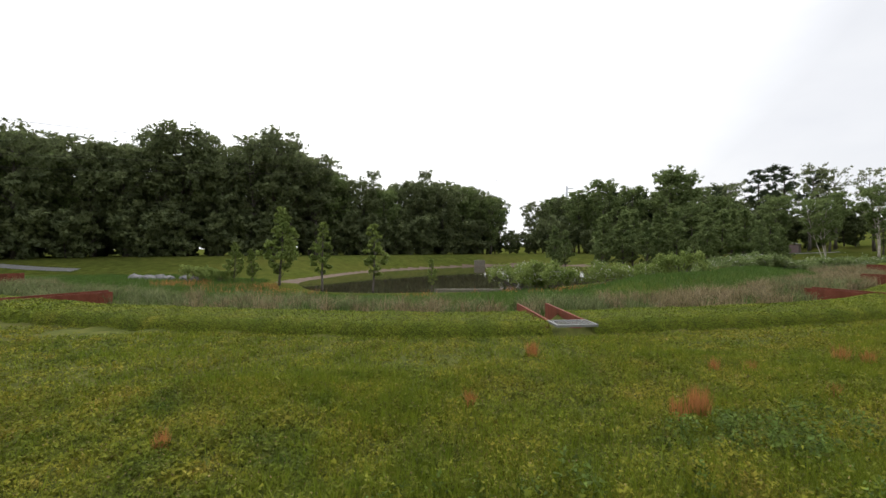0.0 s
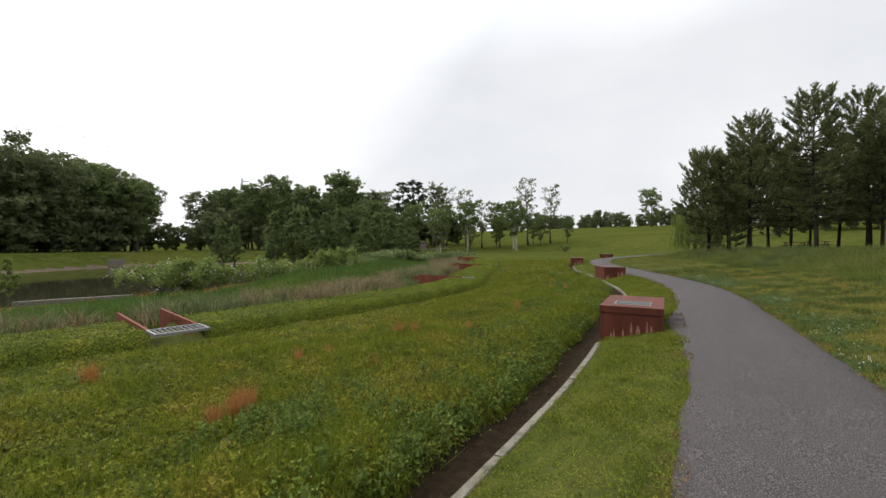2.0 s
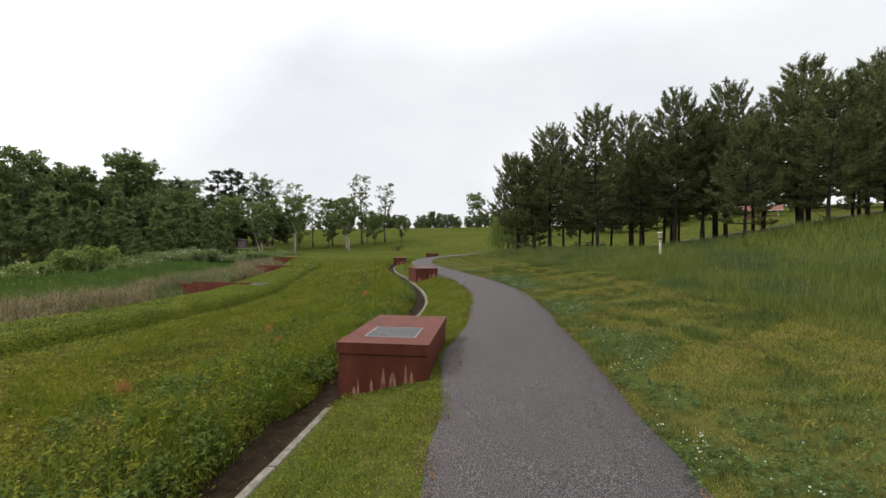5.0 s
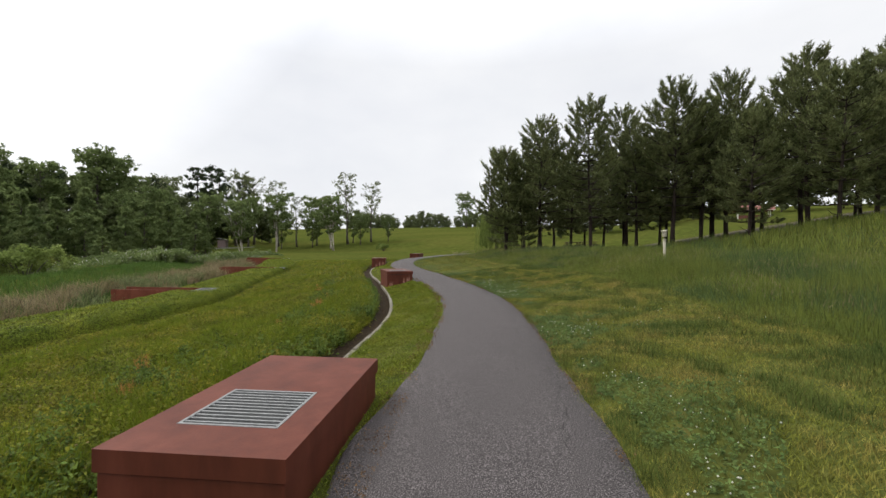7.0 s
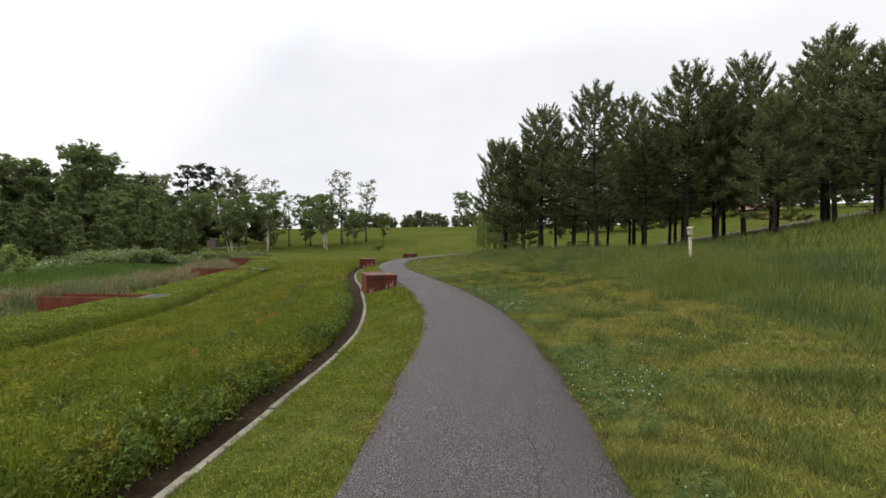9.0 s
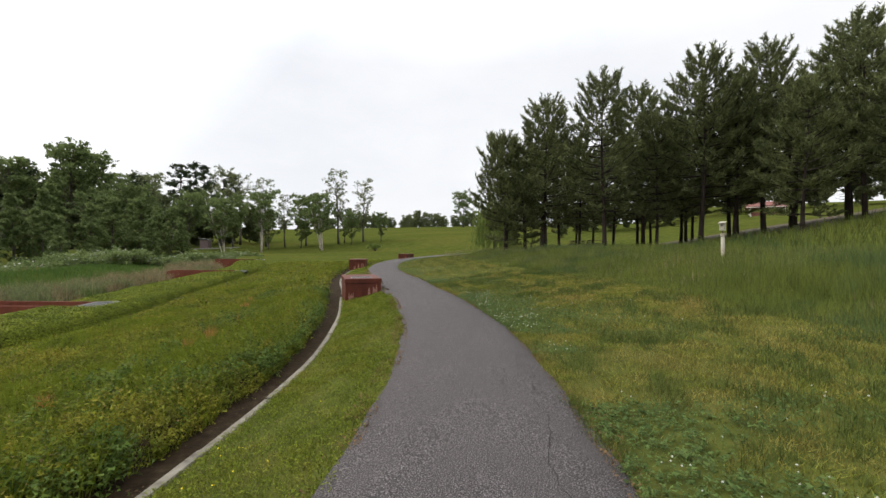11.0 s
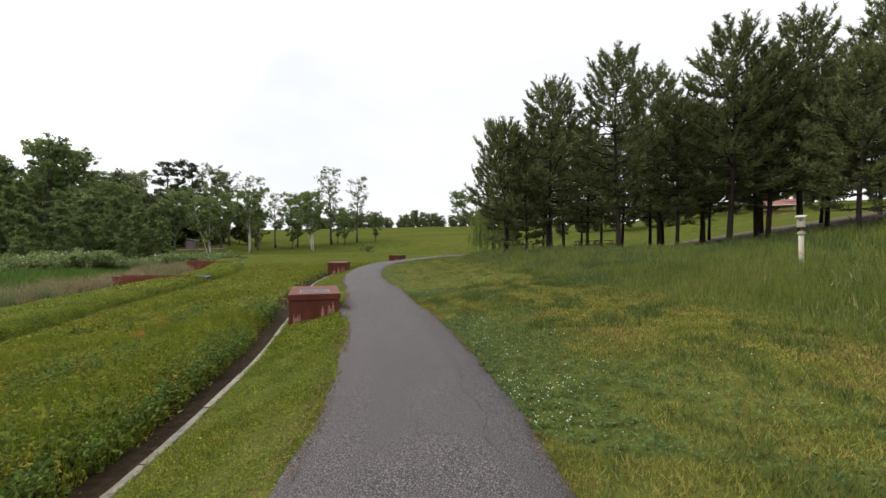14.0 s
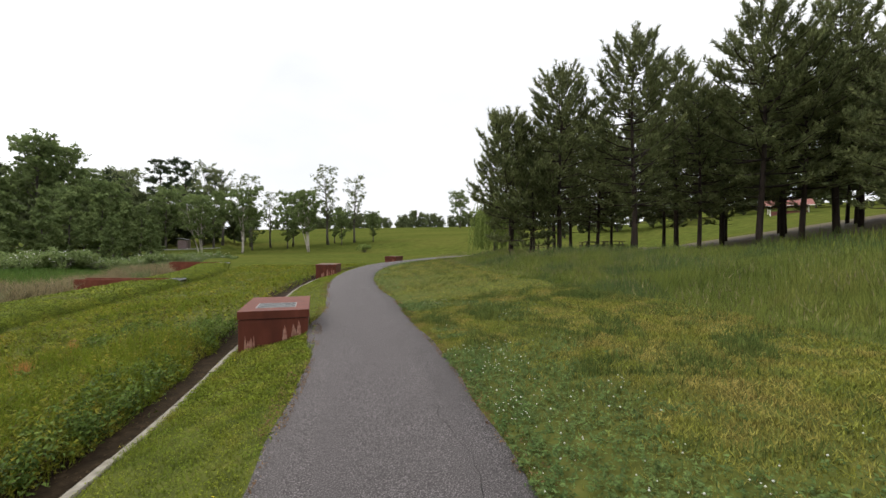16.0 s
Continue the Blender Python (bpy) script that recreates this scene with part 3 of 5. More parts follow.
def broadleaf(name, seed, h, spread, bare, leaves, leaf, m_leaf, m_bark, clumps=26, slim=1.0, airy=0.0, stems=1, label="", cat="tree", group=""):
    """A broadleaved tree: tapered trunk with limbs, crown of leaf clumps. Built at the origin."""
    rnd = np.random.RandomState(seed)
    root = new(name)
    bm = bmesh.new()
    cs, rs = [], []
    for st in range(stems):
        lean = rnd.normal(scale=0.03 if stems == 1 else 0.1, size=2)
        base = rnd.normal(scale=0.0 if stems == 1 else 0.2, size=2)
        top = h * rnd.uniform(0.86, 0.93)
        pts = [(base[0] + lean[0] * z + 0.12 * math.sin(z * 0.6 + seed), base[1] + lean[1] * z + 0.12 * math.cos(z * 0.5), z) for z in np.linspace(-0.3, top, 9)]
        r0 = 0.017 * h / (1 + 0.5 * (stems - 1))
        tube(bm, pts, [r0 * (1.25 if k == 0 else 1 - 0.93 * k / 8) + 0.008 for k in range(9)])
        for k in range(clumps // stems):
            f = (k + 0.5) / (clumps // stems)
            z0 = h * (bare + (0.93 - bare) * f)
            env = math.sin(math.pi * min(1, 0.18 + 0.82 * (1 - f)) ** 0.8) ** 0.7 if slim == 1.0 else (1.05 - f) ** 0.7 * min(1, 0.35 + 3 * f)
            ang = k * 2.4 + rnd.uniform(-0.5, 0.5)
            reach = spread * env * rnd.uniform(0.45, 1.0)
            ax = np.interp(z0, [p[2] for p in pts], [p[0] for p in pts])
            ay = np.interp(z0, [p[2] for p in pts], [p[1] for p in pts])
            end = (ax + reach * math.cos(ang), ay + reach * math.sin(ang), z0 + reach * rnd.uniform(0.15, 0.6) + 0.03 * h)
            zs = max(h * bare * 0.8, z0 - reach * 0.5)
            sx = np.interp(zs, [p[2] for p in pts], [p[0] for p in pts])
            sy = np.interp(zs, [p[2] for p in pts], [p[1] for p in pts])
            mid = (sx + 0.5 * (end[0] - sx), sy + 0.5 * (end[1] - sy), zs + 0.42 * (end[2] - zs))
            r1 = 0.0055 * h * (1 - 0.6 * f)
            tube(bm, [(sx, sy, zs), mid, end], [r1, r1 * 0.6, 0.012], 3)
            rr = spread * rnd.uniform(0.20, 0.38) * (1 - airy * 0.45) * (0.6 + 0.5 * env)
            cs.append(end), rs.append((rr, rr, rr * rnd.uniform(0.6, 0.95)))
            if rnd.rand() < 0.7:
                cs.append(((mid[0] + end[0]) / 2, (mid[1] + end[1]) / 2, (mid[2] + end[2]) / 2 + 0.2))
                rs.append((rr * 0.75, rr * 0.75, rr * 0.6))
        cs.append((pts[-1][0], pts[-1][1], h * 0.95)), rs.append((spread * 0.2, spread * 0.2, h * 0.05))
    part("trunk", bm, m_bark, root, smooth=True)
    v, q = leaf_cloud(rnd, cs, rs, leaves, leaf)
    crown = tagged(new("crown", arr_mesh("crown", v, q, m_leaf)), kind="stuff")
    crown.parent = root
    return tagged(root, label, cat, group)


def pine(seed, h, bare, spread, full=1.0, label="tall dark green planted pine with bare lower trunk"):
    """A planted pine: straight trunk, open whorls of branches that turn up at the ends, bottle-brush shoots. Built at the origin."""
    rnd = np.random.RandomState(seed)
    root = new("pine_tree")
    bm = bmesh.new()
    zs = np.linspace(-0.3, h, 12)
    pts = [(0.1 * math.sin(z * 0.45 + seed), 0.1 * math.cos(z * 0.37 + seed), z) for z in zs]
    r0 = 0.0135 * h
    tube(bm, pts, [r0 * (1 - 0.94 * (k / 11) ** 1.1) for k in range(12)], 8)
    tips, dirs, length = [], [], []
    z = h * bare * 0.72
    while z < h - 0.5:
        f = (z - h * bare) / (h * (1 - bare))
        dead = f < 0
        n = rnd.randint(2, 4) if dead else rnd.randint(4, 7)
        a0 = rnd.uniform(0, 6.3)
        for k in range(n):
            a = a0 + k * 2 * math.pi / n + rnd.uniform(-0.4, 0.4)
            g = max(f, 0)
            env = (0.72 + 0.28 * min(1, g / 0.2)) * (1 - 0.97 * g ** 2.1) ** 0.8
            L = spread * env * rnd.uniform(0.55, 1.18) + 0.25
            if dead:
                L *= rnd.uniform(0.3, 0.8)
            lift = -0.06 + 0.46 * g + rnd.uniform(-0.12, 0.12)
            bend = (0.16 + 0.26 * g) * L
            ax, ay = np.interp(z, zs, [p[0] for p in pts]), np.interp(z, zs, [p[1] for p in pts])

            def on(u, w=0.0):
                return np.array([ax + math.cos(a) * L * u - math.sin(a) * w, ay + math.sin(a) * L * u + math.cos(a) * w, z + lift * L * u + bend * u ** 2.6])

            rb = 0.012 * L + 0.008
            tube(bm, [tuple(on(u)) for u in (0, 0.35, 0.7, 1.0)], [rb * 1.5, rb, rb * 0.7, 0.01], 3)
            if dead and rnd.rand() < 0.7:
                continue
            m = max(3, int(L * (6.0 + 2.4 * g) * full))
            for q in range(m):
                u = 1.0 if q == 0 else rnd.uniform(0.3, 1.0) ** 0.7
                w = 0.0 if q == 0 else rnd.choice((-1, 1)) * rnd.uniform(0.08, 0.42) * L * (1.12 - u)
                p = on(u, w) + np.array([0, 0, rnd.uniform(0.0, 0.18)])
                sg = np.sign(w)
                dv = np.array([math.cos(a) * 0.6 - math.sin(a) * sg * 0.55, math.sin(a) * 0.6 + math.cos(a) * sg * 0.55, 0.4 + 1.1 * g + rnd.uniform(-0.25, 0.35)])
                tips.append(p), dirs.append(dv), length.append(rnd.uniform(0.36, 0.62))
        z += rnd.uniform(0.42, 0.72) * (1 - 0.42 * max(f, 0))
    for k in range(9):
        a = k * 2.4
        tips.append((pts[-1][0] + 0.12 * math.cos(a), pts[-1][1] + 0.12 * math.sin(a), h - 0.55 + 0.1 * k)), dirs.append(np.array([0.4 * math.cos(a) * (k < 8), 0.4 * math.sin(a) * (k < 8), 1.0])), length.append(0.55)
    part("trunk", bm, M_BARK, root, smooth=True)
    tips, dirs, length = np.array(tips), np.array(dirs), np.array(length)
    dirs /= np.linalg.norm(dirs, axis=1)[:, None]
    K = 20
    n = len(tips) * K
    t, dv, ln = np.repeat(tips, K, 0), np.repeat(dirs, K, 0), np.repeat(length, K)
    spin = rnd.normal(size=(n, 3))
    spin -= dv * (spin * dv).sum(1)[:, None]
    spin /= np.linalg.norm(spin, axis=1)[:, None]
    out = dv * rnd.uniform(0.5, 1.1, n)[:, None] + spin * rnd.uniform(0.4, 0.9, n)[:, None]
    out /= np.linalg.norm(out, axis=1)[:, None]
    base = t + dv * (rnd.uniform(-0.55, 0.55, n) * ln)[:, None]
    side = np.cross(out, rnd.normal(size=(n, 3)))
    side /= np.linalg.norm(side, axis=1)[:, None]
    end = base + out * rnd.uniform(0.16, 0.27, n)[:, None]
    v = np.stack([base - side * 0.03, base + side * 0.03, end], 1).reshape(-1, 3)
    ob = tagged(new("needles", arr_mesh("needles", v, np.arange(3 * n).reshape(-1, 3), M_PINE)), kind="stuff")
    ob.parent = root
    # candles: pale upright shoots on the upper, outer tips
    up = np.where((tips[:, 2] > h * 0.5) & (rnd.rand(len(tips)) < 0.3))[0]
    b = tips[up] + dirs[up] * length[up][:, None] * 0.6
    s = 0.018
    hgt = rnd.uniform(0.14, 0.32, len(up))
    tri = np.stack([b + [s, 0, 0], b + [-s * 0.5, s * 0.87, 0], b + [-s * 0.5, -s * 0.87, 0], b + np.stack([0 * hgt, 0 * hgt, hgt], 1)], 1).reshape(-1, 3)
    k = np.arange(len(up))[:, None] * 4
    c = tagged(new("new_growth", arr_mesh("new_growth", tri, np.vstack([k + [0, 1, 3], k + [1, 2, 3], k + [2, 0, 3]]), M_PINE_TIP)), kind="stuff")
    c.parent = root
    c["label"] = "pale green new shoots"
    return tagged(root, label, "pine tree", "pine grove")


def plant(proto, x, y, s=1.0, turn=0.0, sink=0.0, tall=1.0):
    ob = copy_thing(proto, Matrix())
    ob.matrix_basis = Matrix.LocRotScale((x, y, ground_z(x, y) - sink), Euler((0, 0, turn)), (s, s, s * tall))
    return ob


def drop(proto):
    for o in (*proto.children_recursive, proto):
        bpy.data.objects.remove(o)


# pine grove on the slope: tall trees on its skyline, a closed stand round them, young pines before it
pines = [pine(11, 12.0, 0.24, 2.9), pine(23, 12.0, 0.21, 2.7), pine(37, 12.0, 0.26, 3.1), pine(51, 8.0, 0.07, 2.2, label="young light green pine branched almost to the ground")]
rnd = random.Random(7)
TALL = ((42.6, 7.15, 12.7), (41.4, 3.2, 13.3), (46.8, 0.6, 13.9), (42.0, -2.6, 14.0), (44.0, -6.3, 14.7), (47.3, -11.75, 16.9), (46.5, -16.5, 16.5), (47.0, -22, 17.0), (47.5, -27, 18.0))
for k, (x, y, top) in enumerate(TALL):
    plant(pines[k % 3], x, y, (top - ground_z(x, y)) / 12.6, k * 1.3)
for row in range(4):
    for k in range(12):
        u = k * 3.5 + (row % 2) * 1.7 + rnd.uniform(-0.6, 0.6)
        x, y = 43.2 + row * 4.4 + rnd.uniform(-0.7, 0.7), 9.9 - u + row * 0.5
        if min(math.hypot(x - q[0], y - q[1]) for q in TALL) < 2.0:
            continue
        plant(pines[rnd.randrange(3)], x, y, rnd.uniform(0.72, 0.88) + 0.004 * k, rnd.uniform(0, 6.3))
for x, y, s in ((42.1, 10.2, 1.1), (41.6, 8.6, 0.72), (38.1, -6.4, 0.95), (38.0, -10.6, 1.08), (39.5, -14.8, 1.15)):
    plant(pines[3], x, y, s, x)
for p in pines:
    drop(p)

# forest wall beyond the pond
oaks = [broadleaf("forest_tree", 3, 21, 5.4, 0.10, 7500, 0.30, M_LEAF_DARK, M_BARK_GREY, 58, label="tall dark green forest oak in full leaf", group="forest beyond the pond"),
        broadleaf("forest_tree", 5, 22, 5.0, 0.12, 7000, 0.29, M_LEAF, M_BARK_GREY, 52, label="tall green forest tree in full leaf", group="forest beyond the pond"),
        broadleaf("forest_tree", 9, 19, 5.6, 0.07, 7500, 0.30, M_LEAF_DARK, M_BARK_GREY, 58, label="broad dark forest tree in full leaf", group="forest beyond the pond")]
# height of the wood's skyline, as slope against the bearing x / y
SKY_B = [-1.6, -1.09, -0.95, -0.78, -0.64, -0.56, -0.42, -0.25, -0.14, -0.05, 0.1, 0.16, 0.2]
SKY_H = [0.31, 0.305, 0.275, 0.265, 0.29, 0.235, 0.29, 0.18, 0.165, 0.18, 0.145, 0.12, 0.06]
for row in range(3):
    for k in range(19):
        f = k / 18
        x = -92 + 103 * f + row * 3 + rnd.uniform(-2, 2)
        y = 60 + 48 * max(0, f - 0.25) / 0.75 + row * 7 + rnd.uniform(-2, 2)
        top = (np.interp(x / y, SKY_B, SKY_H) * y + 1.0) * (rnd.uniform(0.9, 1.02) if row == 0 else rnd.uniform(0.8, 0.98))
        kind = rnd.randrange(3)
        wide = min(1.05, max(0.6, top / 20.5))
        plant(oaks[kind], x, y, wide, rnd.uniform(0, 6.3), tall=top / (21, 22, 19)[kind] / wide)
# lower storey that closes the forest edge
shrub_tree = broadleaf("understorey_tree", 15, 8, 3.6, 0.0, 2600, 0.36, M_LEAF_DARK, M_BARK_GREY, 24, label="low dark understorey tree at the forest edge", group="forest edge")
for k in range(105):
    f = (k % 35) / 34
    plant(shrub_tree, -92 + 101 * f + rnd.uniform(-1.5, 1.5), (57, 64, 77)[k // 35] + 48 * max(0, f - 0.25) / 0.75 + rnd.uniform(-1, 2), rnd.uniform(0.7, 1.15) * (1, 1.1, 1.5)[k // 35], rnd.uniform(0, 6), 0.4)
for k in range(9):
    plant(shrub_tree, 5 + 2.6 * k, 112 + rnd.uniform(-2, 3), rnd.uniform(0.5, 0.75), k)
for k in range(26):
    plant(shrub_tree, 28 + 2.7 * k + rnd.uniform(-1, 1), 108 - 0.6 * k + rnd.uniform(-3, 3), rnd.uniform(0.7, 1.1), k)
# eastern wood, farther off
for k in range(34):
    f = k / 33
    x, y = 30 + 58 * f + rnd.uniform(-3, 3), 122 - 14 * f + (k % 3) * 7 + rnd.uniform(-3, 3)
    plant(oaks[k % 3], x, y, rnd.uniform(0.6, 0.86), rnd.uniform(0, 6.3))
for x, y, s in ((58, 104, 0.98), (62, 106, 0.92), (50, 108, 0.8), (41, 104, 0.85), (36, 108, 0.75)):
    plant(oaks[1], x, y, s, x)
for p in oaks:
    drop(p)
# far line of trees on the rise
for k in range(44):
    plant(shrub_tree, 300 + 30 * math.sin(k * 2.3), 60 + 4.6 * k, 1.3 + 0.25 * math.sin(k * 1.7), k)
for k in range(24):
    plant(shrub_tree, 108 + 5 * math.sin(k * 1.9), 14 - 3.4 * k, 0.75 + 0.2 * math.sin(k * 2.7), k * 1.3)
drop(shrub_tree)

young = [broadleaf("young_tree", 21, 6.8, 1.75, 0.10, 3200, 0.14, M_LEAF_FRESH, M_BARK_GREY, 30, slim=0.5, airy=0.3, label="slim young tree with fresh green leaves", group="young trees by the pond"),
         broadleaf("young_tree", 25, 6.2, 1.45, 0.18, 2000, 0.13, M_LEAF_FRESH, M_BARK_GREY, 22, slim=0.5, airy=0.55, label="thin young tree with sparse fresh leaves", group="young trees by the pond")]
for k, x, y, s in ((0, -15.6, 39.2, 1.1), (1, -10.6, 36.2, 0.98), (1, -6.0, 35.0, 0.95), (1, -1.0, 34.0, 0.45), (0, -21.5, 42, 0.6), (0, -20.0, 42.6, 0.5)):
    plant(young[k], x, y, s, x)
cone = broadleaf("conical_tree", 31, 8.5, 2.0, 0.05, 4200, 0.17, M_LEAF, M_BARK_GREY, 40, slim=0.5, airy=0.2, label="soft green conical young tree on the wet meadow", group="conical trees on the wet meadow")
for x, y, s in ((33, 66, 0.95), (36.5, 69, 1.1), (38.5, 67, 0.85), (43, 66, 1.0), (45.5, 71, 0.8), (49, 66.5, 1.15), (53, 69, 0.95), (55, 66, 0.75), (41, 75, 0.9), (59, 72, 0.9), (29, 74, 1.1), (24, 80, 0.9), (47, 60, 0.7), (37, 60, 0.6),
                (31, 70, 1.2), (34.5, 74, 1.25), (40, 70, 1.2), (46, 67, 1.15), (51, 71, 1.2), (56, 70, 1.1), (44, 78, 1.3), (27, 69, 1.15), (50, 77, 1.25), (57.5, 76, 1.1), (36, 80, 1.35), (21, 76, 1.0)):
    plant(cone, x, y, s, x * 1.7)
drop(cone)
birch = broadleaf("river_birch", 41, 12, 3.3, 0.30, 4200, 0.20, M_LEAF, M_BIRCH, 30, stems=3, airy=0.2, label="several-stemmed birch with pale peeling bark", group="birches beyond the basin")
for x, y, s in ((66.8, 71, 0.92), (71.6, 67, 0.98), (79, 58, 0.95), (84, 63, 0.8)):
    plant(birch, x, y, s, x)
drop(birch)
airy = broadleaf("thin_tree", 47, 18, 3.0, 0.25, 2600, 0.17, M_LEAF_PALE, M_BARK_GREY, 46, airy=0.5, label="tall thin tree with sparse pale leaves", group="thin trees behind the birches")
for x, y, s in ((94, 65.5, 1.0), (98.5, 61.5, 0.86), (83, 86, 0.95), (79, 88, 1.0), (88, 83, 0.93), (87, 76, 0.7), (68, 96, 0.9),
                (-49, 71, 1.2), (-46, 73, 1.22), (-36, 78, 1.25), (-33, 79, 1.3), (-30, 80.5, 1.22), (-26, 83, 1.1), (-70, 62, 1.08), (-57, 66, 1.0)):
    plant(airy, x, y, s, x)
drop(airy)
mid_oak = broadleaf("round_tree", 53, 14, 4.2, 0.16, 4200, 0.24, M_LEAF, M_BARK_GREY, 30, label="round green tree standing in the open field", group="field trees")
for x, y, s, t in ((206, 74.5, 1.25, 0), (90, 72, 0.85, 1), (86, 70, 0.6, 2), (93, 61, 0.55, 3), (100, 57, 0.5, 1), (76, 80, 0.8, 2), (70, 86, 0.85, 4), (97, 66, 0.6, 2), (64, 92, 0.9, 1), (58, 95, 0.8, 3), (81, 75, 0.6, 3)):
    plant(mid_oak, x, y, s, t)
drop(mid_oak)


def loblolly(seed, h):
    """Old pine: long bare trunk and a flat, clumped crown."""
    r = np.random.RandomState(seed)
    root = new("old_pine")
    bm = bmesh.new()
    tube(bm, [(0.25 * math.sin(z * 0.3), 0.2 * math.cos(z * 0.25), z) for z in np.linspace(-0.3, h * 0.96, 8)], [0.3 - 0.032 * k for k in range(8)], 7)
    cs, rs = [], []
    for k in range(17):
        f = k / 16
        z, a, L = h * (0.52 + 0.42 * f), k * 2.4, (3.6 - 1.9 * f) * r.uniform(0.5, 1.05)
        e = (L * math.cos(a), L * math.sin(a), z + 0.3 * L)
        tube(bm, [(0, 0, z - 0.3), (e[0] * 0.5, e[1] * 0.5, z), e], [0.09, 0.06, 0.02], 5)
        q = r.uniform(0.9, 1.5)
        cs.append(e), rs.append((q, q, q * 0.7))
    cs.append((0, 0, h * 0.96)), rs.append((1.3, 1.3, 0.8))
    part("trunk", bm, M_BARK, root, smooth=True)
    v, q = leaf_cloud(r, cs, rs, 3600, 0.22, 0.6)
    c = tagged(new("crown", arr_mesh("crown", v, q, M_LOBLOLLY)), kind="stuff")
    c.parent = root
    return tagged(root, "old pine with long bare trunk and clumped dark crown", "pine tree", "old pines behind the birches")


old = loblolly(61, 20.5)
for x, y, s in ((80.4, 103.4, 1.0), (84.2, 100.8, 1.0), (72, 106, 0.82), (90, 98, 0.9), (54, 112, 0.85), (47, 110, 0.8)):
    plant(old, x, y, s, x)
drop(old)


def willow():
    r = np.random.RandomState(71)
    root = new("willow_tree")
    bm = bmesh.new()
    tube(bm, [(0, 0, -0.2), (0.1, 0, 1.4), (0.2, 0.1, 2.8), (0.1, 0.2, 4.6)], [0.22, 0.17, 0.12, 0.05], 8)
    pos = []
    for k in range(60):
        a, L = k * 2.4, r.uniform(0.8, 2.2)
        top = np.array([L * math.cos(a), L * math.sin(a), 5.9 - 0.35 * L * L + r.uniform(-0.5, 0.3)])
        tube(bm, [(0.1, 0.1, 2.6 + r.uniform(0, 1.6)), (top[0] * 0.6, top[1] * 0.6, top[2] + 0.1), tuple(top)], [0.05, 0.03, 0.012], 4)
        for q in range(4):
            p = top + r.normal(scale=0.25, size=3)
            n = 26
            z = np.linspace(0, max(0.8, p[2] - r.uniform(0.3, 1.6)), n)
            pos.append(np.stack([p[0] + 0.08 * math.cos(a) * z + 0.05 * np.sin(z * 3 + q), p[1] + 0.08 * math.sin(a) * z, p[2] - z], 1))
    pos = np.vstack(pos)
    n = len(pos)
    side = r.normal(size=(n, 3))
    side[:, 2] *= 0.2
    side /= np.linalg.norm(side, axis=1)[:, None]
    tipv = pos + np.array([0, 0, -0.3]) + side * 0.05
    v = np.stack([pos - side * 0.05, pos + side * 0.05, tipv], 1).reshape(-1, 3)
    part("trunk", bm, M_BARK_GREY, root, smooth=True)
    c = tagged(new("crown", arr_mesh("crown", v, np.arange(3 * n).reshape(-1, 3), M_LEAF_FRESH)), kind="stuff")
    c.parent = root
    return tagged(root, "weeping willow with hanging fresh green curtain of leaves", "willow tree")


w = willow()
w.location = (57, 15.2, ground_z(57, 15.2))


# ---- shrubs by the pond ----
def shrub(name, seed, r0, h, m_leaf, n, flowers=0, label="", group=""):
    r = np.random.RandomState(seed)
    root = new(name)
    bm = bmesh.new()
    cs, rs = [], []
    for k in range(16):
        a, L = k * 2.4, r0 * math.sqrt(r.uniform(0.05, 1))
        e = (L * math.cos(a), L * math.sin(a), h * r.uniform(0.35, 0.75) * (1.15 - 0.5 * L / r0))
        tube(bm, [(0.1 * e[0], 0.1 * e[1], -0.1), (0.6 * e[0], 0.6 * e[1], e[2] * 0.6), e], [0.035, 0.025, 0.01], 4)
        q = r0 * r.uniform(0.26, 0.42)
        cs.append(e), rs.append((q, q, q * 0.8))
    part("stems", bm, M_BARK_GREY, root)
    v, q = leaf_cloud(r, cs, rs, n, 0.085, 0.5)
    c = tagged(new("foliage", arr_mesh("foliage", v, q, m_leaf)), kind="stuff")
    c.parent = root
    if flowers:
        v, q = leaf_cloud(r, [(a, b, c2 + 0.12) for a, b, c2 in cs], [(x * 1.02, x * 1.02, y) for x, _, y in rs], flowers, 0.05, 1.2)
        f = tagged(new("blossom", arr_mesh("blossom", v, q, M_WHITE)), kind="stuff")
        f.parent = root
        f["label"] = "small white blossoms"
    return tagged(root, label, "shrub", group)


M_WHITE = mat("white_petals", [(0.3, (0.40, 0.40, 0.34)), (0.7, (0.6, 0.6, 0.53))], 20, rough=0.8, trans=0.2)
wide = shrub("flowering_shrub", 81, 2.0, 2.3, M_LEAF_FRESH, 3600, 420, "broad green shrub with small white blossoms", "shrubs by the pond")
for x, y, s in ((6.4, 34.6, 1.12), (9.0, 34.8, 1.12), (14.6, 35.2, 1.1), (16.9, 35.8, 0.95)):
    plant(wide, x, y, s, x)
bushy = shrub("green_shrub", 83, 1.9, 2.6, M_LEAF_FRESH, 3600, 0, "round light green shrub on the pond margin", "shrubs by the pond")
for x, y, s in ((20.9, 36.2, 1.15), (19.4, 36.6, 0.8), (-24, 40, 0.8), (-22.4, 41, 0.6), (8.3, 35.8, 1.2), (80, 46, 0.7)):
    plant(bushy, x, y, s, x)
hedge = shrub("low_shrub", 85, 1.8, 1.5, M_LEAF, 2600, 160, "low spreading shrub with scattered white blossoms", "low shrubs along the basin")
for k in range(22):
    plant(hedge, 23 + 1.5 * k + rnd.uniform(-0.5, 0.5), 41 + 0.35 * k + rnd.uniform(-1, 1) + (k % 2) * 1.5, rnd.uniform(0.7, 1.15), k)
